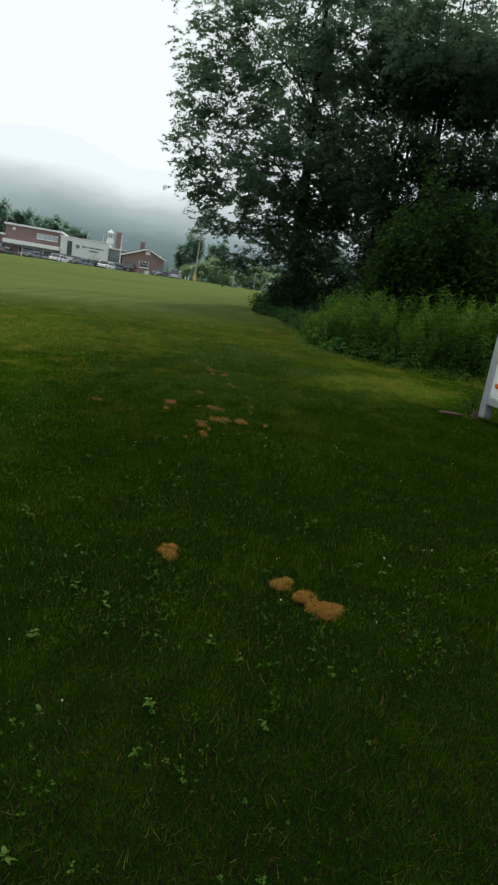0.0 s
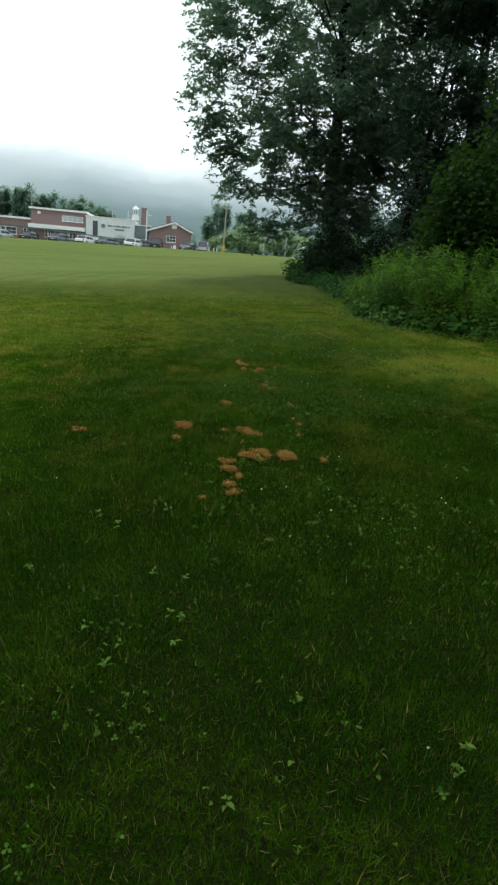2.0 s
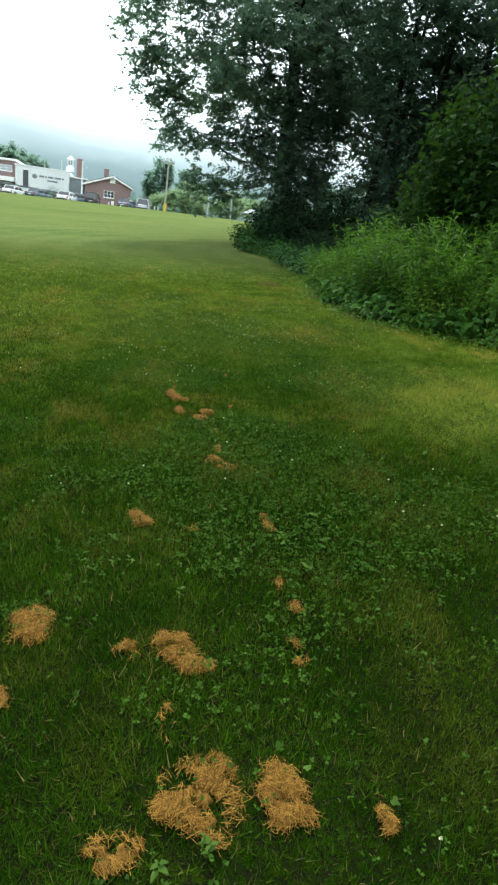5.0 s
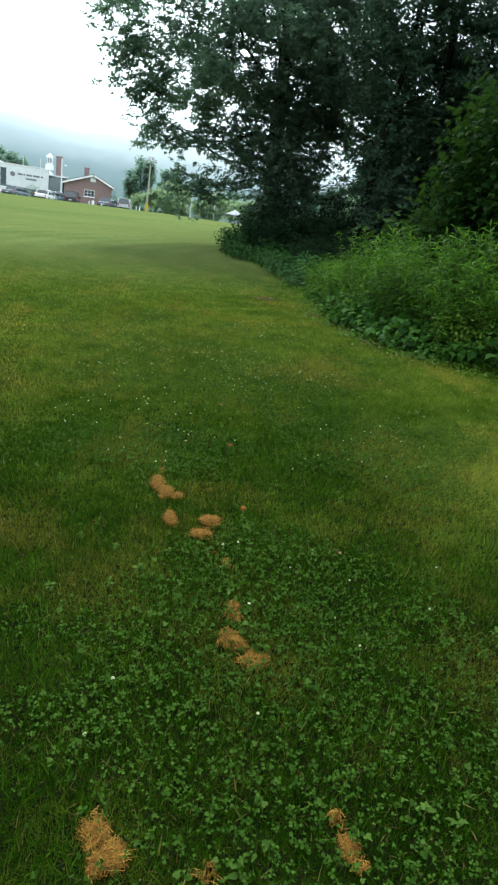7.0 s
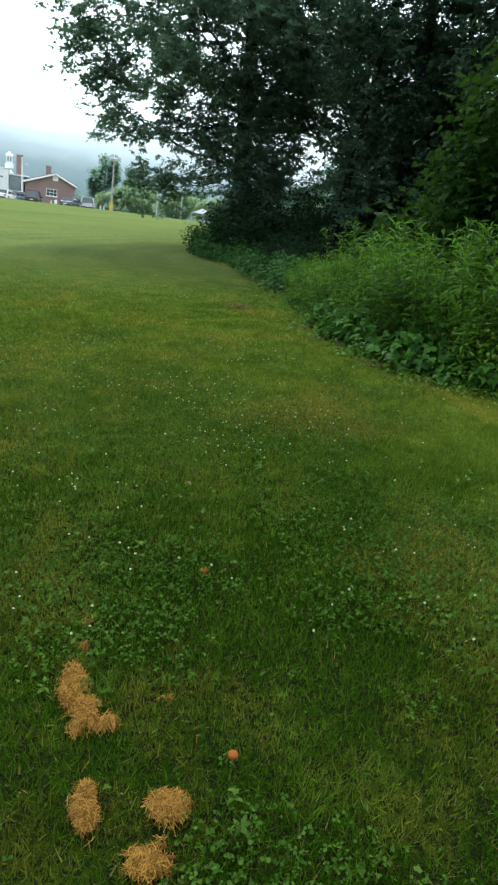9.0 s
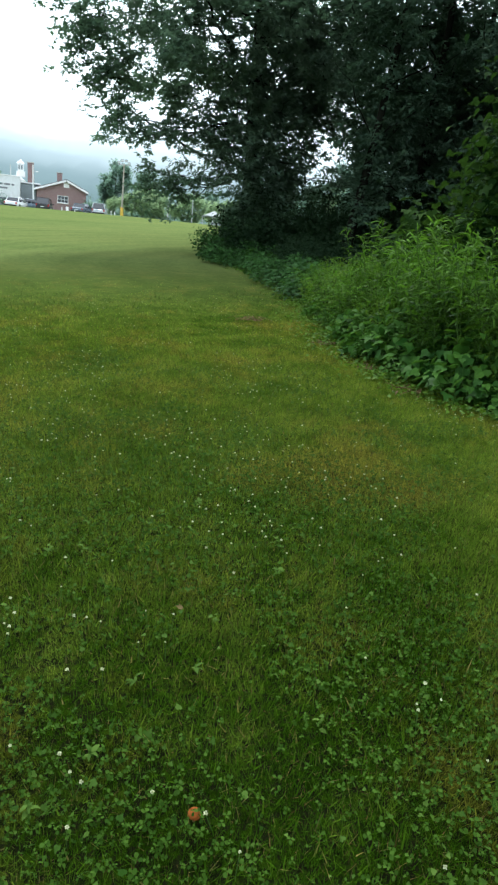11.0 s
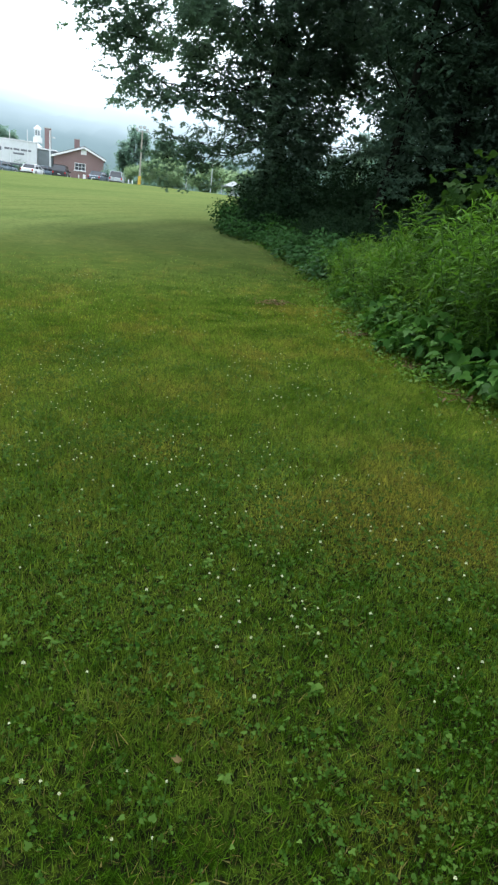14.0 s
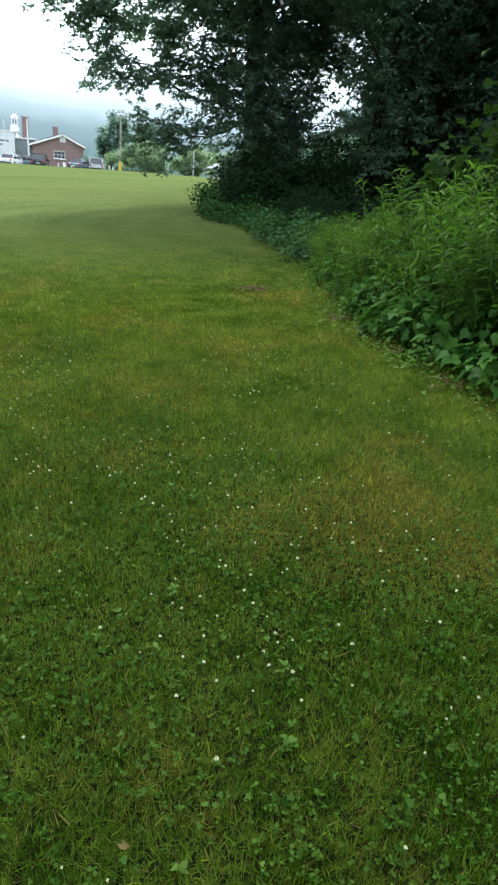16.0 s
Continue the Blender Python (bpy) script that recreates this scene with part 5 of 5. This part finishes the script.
def window(parent, x, z, w, h, y, panes=3, pane="glass"):
    """A white window: frame, sill, mullions and panes, standing proud of the wall at y (the front looks to -y)."""
    t = 0.07
    bm = bmesh.new()
    for lo, hi in (((x - w / 2, y - 0.06, z - h / 2), (x - w / 2 + t, y, z + h / 2)), ((x + w / 2 - t, y - 0.06, z - h / 2), (x + w / 2, y, z + h / 2)),
                   ((x - w / 2 + t, y - 0.06, z + h / 2 - t), (x + w / 2 - t, y, z + h / 2)), ((x - w / 2 + t, y - 0.06, z - h / 2), (x + w / 2 - t, y, z - h / 2 + t))):
        box(bm, lo, hi)
    win = part("window", bm, "white", parent, "white framed window")
    part("sill", boxed((x - w / 2 - 0.08, y - 0.14, z - h / 2 - 0.09), (x + w / 2 + 0.08, y, z - h / 2 - 0.003), 0.01), "white", win)
    step_w = (w - 2 * t) / panes
    for i in range(panes):
        a = x - w / 2 + t + i * step_w
        part("pane", boxed((a + 0.02, y - 0.035, z - h / 2 + t), (a + step_w - 0.02, y - 0.02, z + h / 2 - t)), pane, win)
        if i:
            part("mullion", boxed((a - 0.02, y - 0.06, z - h / 2 + t), (a + 0.02, y - 0.001, z + h / 2 - t)), "white", win)
    part("meeting_rail", boxed((x - w / 2 + t, y - 0.05, z - 0.02), (x + w / 2 - t, y - 0.036, z + 0.02)), "white", win)
    return win


def gable_house():
    """The low brick house with a shallow gable towards the field."""
    y0, y1 = 118.0, 130.0
    root = thing("brick_house", pose(0, 0, 0), "low red brick house with white gable trim and grey roof", "house")
    outline = [(-4.55, Z0 - 0.3), (3.25, Z0 - 0.3), (3.25, 6.28), (0.15, 7.62), (-4.55, 6.05)]
    part("wall", prism(outline, y0, y1), "brick", root)
    for a, b in (((-5.1, 5.95), (0.15, 7.80)), ((0.15, 7.80), (3.65, 6.22))):
        d = Vector((b[0] - a[0], b[1] - a[1])).normalized()
        n = Vector((-d.y, d.x))
        quad = [a, b, (b[0] + n.x * 0.10, b[1] + n.y * 0.10), (a[0] + n.x * 0.10, a[1] + n.y * 0.10)]
        part("roof_slope", prism(quad, y0 - 0.5, y1 + 0.4), "shingle", root)
        low = [(a[0] - n.x * 0.26, a[1] - n.y * 0.26), (b[0] - n.x * 0.26, b[1] - n.y * 0.26), (b[0] - n.x * 0.004, b[1] - n.y * 0.004), (a[0] - n.x * 0.004, a[1] - n.y * 0.004)]
        part("barge_board", prism(low, y0 - 0.52, y0 - 0.46), "white", root, "white barge board")
        soffit = [(p[0], p[1]) for p in low]
        part("soffit", prism(soffit, y0 - 0.46, y0 - 0.003), "white", root)
    louvre = part("gable_vent", boxed((-0.33, y0 - 0.08, 6.62), (0.55, y0, 7.42), 0.01), "white", root, "white louvred gable vent")
    for k in range(6):
        part("slat", boxed((-0.26, y0 - 0.11, 6.70 + k * 0.11), (0.48, y0 - 0.08, 6.74 + k * 0.11)), "offwhite", louvre)
    window(root, -0.45, 4.76, 1.75, 1.12, y0, 3)
    chimney = part("chimney", boxed((-1.45, 122.0, 7.0), (-0.6, 122.9, 8.95), 0.02), "brick", root, "dark brick chimney")
    part("cap", boxed((-1.52, 121.93, 8.953), (-0.53, 122.97, 9.07), 0.01), "concrete", chimney)
    part("service_hatch", boxed((0.0, y0 - 0.05, Z0 + 0.05), (0.45, y0, Z0 + 0.85), 0.01), "white", root)


gable_house()


def school():
    """The long brick and white flat-roofed building with a lettered wall, a cupola and a tall chimney."""
    root = thing("long_building", pose(0, 0, 0), "long flat-roofed brick building with a white lettered wall section", "building")
    y0 = 122.0
    part("brick_wing", boxed((-26.2, y0, Z0 - 0.4), (-16.2, y0 + 14, 8.05)), "brick", root, "red brick wing")
    part("roof_fascia", boxed((-26.5, y0 - 0.35, 8.053), (-16.0, y0 + 14.3, 8.38), 0.03), "white", root, "white flat roof edge")
    part("low_wing", boxed((-46.0, y0 + 0.6, Z0 - 0.4), (-26.203, y0 + 13, 6.1)), "brick", root, "lower red brick wing")
    part("low_fascia", boxed((-46.2, y0 + 0.3, 6.103), (-26.203, y0 + 13.2, 6.42), 0.03), "white", root, "white flat roof edge")
    part("wall_vent", boxed((-25.0, y0 - 0.05, 7.25), (-24.45, y0 - 0.003, 7.7), 0.01), "white", root)
    part("white_wall", boxed((-16.15, y0 - 1.2, Z0 - 0.4), (-7.3, y0 + 13, 7.55)), "offwhite", root, "white panelled wall")
    part("parapet", boxed((-16.3, y0 - 1.3, 7.553), (-7.2, y0 + 13.1, 7.68), 0.02), "white", root)
    part("link_wall", boxed((-7.29, y0 + 0.4, Z0 - 0.4), (-4.9, y0 + 9, 6.75)), "grey", root, "grey link wall")
    part("link_roof", boxed((-7.29, y0 + 0.1, 6.753), (-4.2, y0 + 9.2, 6.95), 0.02), "white", root)
    # the dark slot in the white wall
    part("tall_window", boxed((-14.9, y0 - 1.24, 4.2), (-14.0, y0 - 1.203, 6.9)), "glass", root)
    # lettering that is too small to read, as bars, and a round mark
    part("sign_mark", rodded((-13.0, y0 - 1.24, 6.1), (-13.0, y0 - 1.203, 6.1), 0.42, sides=6), "sign", root)
    x = -12.2
    for w in (1.2, 0.9, 1.6):
        part("sign_bar", boxed((x, y0 - 1.24, 6.08), (x + w, y0 - 1.203, 6.36)), "sign", root)
        x += w + 0.18
    part("sign_bar", boxed((-10.9, y0 - 1.24, 5.5), (-9.2, y0 - 1.203, 5.76)), "sign", root)
    # cupola
    part("cupola_base", boxed((-7.85, y0 - 0.5, 7.683), (-6.55, y0 + 0.8, 8.5), 0.03), "white", root)
    part("cupola", boxed((-7.65, y0 - 0.3, 8.503), (-6.75, y0 + 0.6, 9.7), 0.03), "white", root)
    part("cupola_roof", rodded((-7.2, y0 + 0.15, 9.703), (-7.2, y0 + 0.15, 10.3), 0.7, 0.05, 4), "white", root)
    for dx in (-0.2, 0.2):
        part("louvre", boxed((-7.2 + dx - 0.13, y0 - 0.33, 8.75), (-7.2 + dx + 0.13, y0 - 0.303, 9.45)), "grey", root)
    chim = part("chimney", boxed((-6.2, y0 + 1.2, 6.953), (-5.2, y0 + 2.2, 10.05), 0.02), "brick", root, "tall brick chimney")
    part("cap", boxed((-6.27, y0 + 1.13, 10.053), (-5.13, y0 + 2.27, 10.2), 0.02), "concrete", chim)
    # strip windows and a white band on the brick wing
    part("entrance_canopy", boxed((-26.4, y0 - 1.5, 4.75), (-16.3, y0 - 0.003, 5.45), 0.03), "white", root, "broad white canopy")
    window(root, -18.7, 6.85, 3.8, 0.95, y0, 4, "blind")
    for k in range(7):
        window(root, -18.3 - k * 4.0, 3.95, 2.8, 1.3, y0 + (0.6 if k > 1 else 0.0), 3)


school()


def canopy():
    """The covered walkway in front of the long building."""
    root = thing("covered_walkway", pose(0, 0, 0), "long covered walkway with a grey flat roof on thin posts", "walkway")
    y0, y1, a, b = 112.6, 115.2, -36.0, -7.0

    def top(x):
        return 4.75 - 0.038 * (x - a)

    for name, lo, hi, mat in (("roof", (a, y0, 0.0), (b, y1, 0.2), "grey"), ("roof_edge", (a, y0 - 0.06, -0.04), (b, y0 - 0.003, 0.22), "slate")):
        bm = boxed(lo, hi, 0.02)
        for v in bm.verts:
            v.co.z += top(v.co.x)
        part(name, bm, mat, root)
    for k in range(9):
        x = a + 0.4 + k * (b - a - 0.8) / 8
        part("post", rodded((x, y0 + 0.3, gz(x, y0) - 0.1), (x, y0 + 0.3, top(x) - 0.002), 0.07), "white", root)


canopy()


def flood_lamp(x, y, h=5.9):
    root = thing("flood_lamp_post", pose(x, y, gz(x, y)), "tall grey post with a cluster of floodlights and yellow base guard", "lamp post")
    part("post", rodded((0, 0, -0.2), (0.12, 0, h), 0.12, 0.08, 12), "pole", root)
    part("base_guard", rodded((0, 0, 0), (0.02, 0, 0.95), 0.2, 0.19, 12), "yellow", root, "yellow base guard")
    part("crossarm", boxed((-0.55, -0.05, h - 0.18), (0.75, 0.05, h - 0.08), 0.01), "galv", root)
    for dx, dz in ((-0.5, h - 0.05), (-0.1, h + 0.2), (0.35, h + 0.22), (0.7, h - 0.04)):
        head = part("floodlight", box(bmesh.new(), (dx - 0.16, -0.14, dz - 0.02), (dx + 0.16, 0.12, dz + 0.28), 0.03), "grey", root)
        part("lens", boxed((dx - 0.12, -0.155, dz + 0.02), (dx + 0.12, -0.141, dz + 0.24)), "lens", head)


flood_lamp(-29.8, 140.0, 10.2)
flood_lamp(6.75, 87.0)


def utility_pole(x, y, height, radius, label, mat="pole", arm=True):
    root = thing("utility_pole", pose(x, y, gz(x, y)), label, "pole")
    part("post", rodded((0, 0, -0.2), (0, 0, height), radius, radius * 0.7, 10), mat, root)
    if arm:
        part("crossarm", boxed((-0.05, -0.06, height - 0.9), (0.55, 0.06, height - 0.8), 0.01), "galv", root)
        part("lamp_head", boxed((0.40, -0.11, height - 0.99), (0.78, 0.11, height - 0.85), 0.03), "offwhite", root)


utility_pole(-4.68, 110.2, 6.2, 0.13, "pale weathered utility pole with a small lamp", "offwhite")
utility_pole(-7.85, 110.6, 5.9, 0.09, "thin pale pole in front of the white wall", "offwhite", False)
utility_pole(-11.2, 119.2, 6.2, 0.08, "thin pale pole beside the building", "offwhite", False)
utility_pole(13.3, 93.0, 4.3, 0.08, "thin pale post at the edge of the field", "galv", False)
utility_pole(17.0, 95.0, 4.6, 0.08, "short pale post under the trees", "galv", False)


def car(m, label, paint, kind="suv"):
    """A parked car, built along y with its tail towards -y: shaped body, glazed cabin, wheels, lamps."""
    root = thing("car", m, label, "car", "parked cars")
    long, wide, roof = {"suv": (4.7, 1.86, 1.72), "saloon": (4.6, 1.8, 1.45), "van": (5.0, 1.95, 1.85)}[kind]
    l, w = long / 2, wide / 2

    def loft(sections, bevel):
        bm = bmesh.new()
        rings = []
        for y, half, z0, z1, tuck in sections:
            ring = [(-half, z0), (half, z0), (half, z0 + (z1 - z0) * 0.55), (half - tuck, z1), (-half + tuck, z1), (-half, z0 + (z1 - z0) * 0.55)]
            rings.append([bm.verts.new((x, y, z)) for x, z in ring])
        for r0, r1 in zip(rings, rings[1:]):
            for i in range(6):
                bm.faces.new((r0[i], r0[(i + 1) % 6], r1[(i + 1) % 6], r1[i]))
        bm.faces.new(rings[0][::-1])
        bm.faces.new(rings[-1])
        bmesh.ops.recalc_face_normals(bm, faces=bm.faces)
        bmesh.ops.bevel(bm, geom=list(bm.edges), offset=bevel, segments=2, affect="EDGES", profile=0.6)
        return bm

    belt = 0.98 if kind != "saloon" else 0.92
    part("body", loft([(-l, w * 0.90, 0.42, belt - 0.08, 0.10), (-l + 0.25, w, 0.26, belt, 0.07), (l * 0.45, w, 0.24, belt, 0.07), (l - 0.4, w * 0.97, 0.26, belt - 0.12, 0.12), (l, w * 0.84, 0.40, belt - 0.3, 0.14)], 0.04), paint, root)
    back = -l + (0.12 if kind != "saloon" else 0.75)
    part("cabin", loft([(back, w * 0.92, belt - 0.02, belt + 0.03, 0.02), (back + 0.38, w * 0.88, belt - 0.02, roof - 0.04, 0.16), (0.1, w * 0.88, belt - 0.02, roof, 0.16), (l * 0.30, w * 0.86, belt - 0.02, roof - 0.10, 0.16), (l * 0.58, w * 0.86, belt - 0.02, belt + 0.03, 0.03)], 0.03), "glass", root, "dark glazed cabin")
    part("roof_panel", loft([(back + 0.36, w * 0.73, roof - 0.06, roof + 0.012, 0.05), (0.1, w * 0.74, roof - 0.03, roof + 0.035, 0.05), (l * 0.28, w * 0.71, roof - 0.12, roof - 0.06, 0.05)], 0.015), paint, root)
    for sx in (-1, 1):
        for a, b in (((back + 0.02, belt), (back + 0.36, roof - 0.02)), ((-0.2, belt), (-0.25, roof)), ((l * 0.57, belt), (l * 0.29, roof - 0.06))):
            part("pillar", rodded((sx * w * 0.90, a[0], a[1]), (sx * w * 0.74, b[0], b[1]), 0.05, sides=6), paint, root)
        for y in (-l + 0.85, l - 0.9):
            wheel = part("wheel", rodded((sx * (w - 0.20), y, 0.34), (sx * (w + 0.02), y, 0.34), 0.34, sides=20), "tyre", root)
            part("rim", rodded((sx * (w + 0.021), y, 0.34), (sx * (w + 0.035), y, 0.34), 0.21, sides=14), "alu", wheel)
        part("tail_lamp", boxed((sx * w * 0.80 - 0.09, -l - 0.012, belt - 0.30), (sx * w * 0.80 + 0.09, -l + 0.12, belt - 0.06), 0.01), "redlamp", root)
        part("headlamp", boxed((sx * w * 0.66 - 0.14, l - 0.10, belt - 0.46), (sx * w * 0.66 + 0.14, l + 0.012, belt - 0.32), 0.01), "lens", root)
        part("mirror", boxed((sx * (w + 0.09) - 0.09, l * 0.42, belt), (sx * (w + 0.09) + 0.09, l * 0.42 + 0.1, belt + 0.14), 0.02), paint, root)
    part("bumper", boxed((-w * 0.88, -l - 0.05, 0.36), (w * 0.88, -l + 0.08, 0.52), 0.03), "tyre", root)
    part("plate", boxed((-0.2, -l - 0.06, 0.56), (0.2, -l - 0.02, 0.66), 0.004), "offwhite", root)
    return root


def parked(x, y, turn, label, paint, kind):
    car(pose(x, y, gz(x, y) + 0.012, 0, 0, turn), label, paint, kind)


parked(4.6, 98.0, -7, "silver sport utility car with dark glass, parked", "silver", "suv")
parked(2.3, 98.0, -20, "dark slate car parked beside the field", "blue", "saloon")
parked(-2.6, 97.0, -5, "black sport utility car parked beside the field", "black", "suv")
parked(-4.5, 100.5, -70, "dark low car parked in the second row", "blue", "saloon")
parked(-6.0, 95.5, -15, "white car parked beside the field", "carwhite", "saloon")
parked(-10.4, 103.0, -30, "dark slate car parked in the second row", "blue", "saloon")
parked(-14.0, 103.5, -18, "white car parked beside the field", "carwhite", "saloon")
parked(-18.0, 104.0, -20, "dark slate car parked in the second row", "blue", "saloon")
parked(-22.5, 103.5, -15, "black car parked beside the field", "black", "saloon")
parked(-27.0, 104.0, -18, "silver car parked beside the field", "silver", "saloon")


def shelter(x, y):
    """A small open shelter with a pale peaked roof on four posts."""
    root = thing("shelter", pose(x, y, gz(x, y), 0, 0, 28), "small open shelter with a pale peaked canvas roof", "shelter")
    part("roof", rodded((0, 0, 1.65), (0, 0, 2.35), 1.75, 0.05, 4), "canvas", root)
    part("valance", boxed((-1.2, -1.2, 1.5), (1.2, 1.2, 1.648), 0.02), "grey", root)
    for sx in (-1.1, 1.1):
        for sy in (-1.1, 1.1):
            part("post", rodded((sx, sy, -0.1), (sx, sy, 1.498), 0.045), "galv", root)
    part("counter", boxed((-1.0, -0.9, 0.0), (1.0, -0.6, 0.85), 0.02), "grey", root)


shelter(20.0, 94.5)


def bollard(x, y, h, mat, label):
    root = thing("bollard", pose(x, y, gz(x, y)), label, "bollard", "low posts by the car park")
    part("post", rodded((0, 0, -0.1), (0, 0, h), 0.07, 0.065, 10), mat, root)
    part("cap", rodded((0, 0, h + 0.001), (0, 0, h + 0.05), 0.065, 0.03, 10), mat, root)


bollard(-0.35, 93.5, 0.75, "offwhite", "short pale bollard beside the car park")
bollard(0.25, 94.2, 0.9, "white", "short white bollard beside the car park")
bollard(1.25, 93.6, 0.6, "offwhite", "short pale bollard beside the car park")
bollard(5.7, 90.5, 0.5, "white", "short white bollard beside the car park")
bollard(6.15, 90.5, 0.45, "white", "short white bollard beside the car park")

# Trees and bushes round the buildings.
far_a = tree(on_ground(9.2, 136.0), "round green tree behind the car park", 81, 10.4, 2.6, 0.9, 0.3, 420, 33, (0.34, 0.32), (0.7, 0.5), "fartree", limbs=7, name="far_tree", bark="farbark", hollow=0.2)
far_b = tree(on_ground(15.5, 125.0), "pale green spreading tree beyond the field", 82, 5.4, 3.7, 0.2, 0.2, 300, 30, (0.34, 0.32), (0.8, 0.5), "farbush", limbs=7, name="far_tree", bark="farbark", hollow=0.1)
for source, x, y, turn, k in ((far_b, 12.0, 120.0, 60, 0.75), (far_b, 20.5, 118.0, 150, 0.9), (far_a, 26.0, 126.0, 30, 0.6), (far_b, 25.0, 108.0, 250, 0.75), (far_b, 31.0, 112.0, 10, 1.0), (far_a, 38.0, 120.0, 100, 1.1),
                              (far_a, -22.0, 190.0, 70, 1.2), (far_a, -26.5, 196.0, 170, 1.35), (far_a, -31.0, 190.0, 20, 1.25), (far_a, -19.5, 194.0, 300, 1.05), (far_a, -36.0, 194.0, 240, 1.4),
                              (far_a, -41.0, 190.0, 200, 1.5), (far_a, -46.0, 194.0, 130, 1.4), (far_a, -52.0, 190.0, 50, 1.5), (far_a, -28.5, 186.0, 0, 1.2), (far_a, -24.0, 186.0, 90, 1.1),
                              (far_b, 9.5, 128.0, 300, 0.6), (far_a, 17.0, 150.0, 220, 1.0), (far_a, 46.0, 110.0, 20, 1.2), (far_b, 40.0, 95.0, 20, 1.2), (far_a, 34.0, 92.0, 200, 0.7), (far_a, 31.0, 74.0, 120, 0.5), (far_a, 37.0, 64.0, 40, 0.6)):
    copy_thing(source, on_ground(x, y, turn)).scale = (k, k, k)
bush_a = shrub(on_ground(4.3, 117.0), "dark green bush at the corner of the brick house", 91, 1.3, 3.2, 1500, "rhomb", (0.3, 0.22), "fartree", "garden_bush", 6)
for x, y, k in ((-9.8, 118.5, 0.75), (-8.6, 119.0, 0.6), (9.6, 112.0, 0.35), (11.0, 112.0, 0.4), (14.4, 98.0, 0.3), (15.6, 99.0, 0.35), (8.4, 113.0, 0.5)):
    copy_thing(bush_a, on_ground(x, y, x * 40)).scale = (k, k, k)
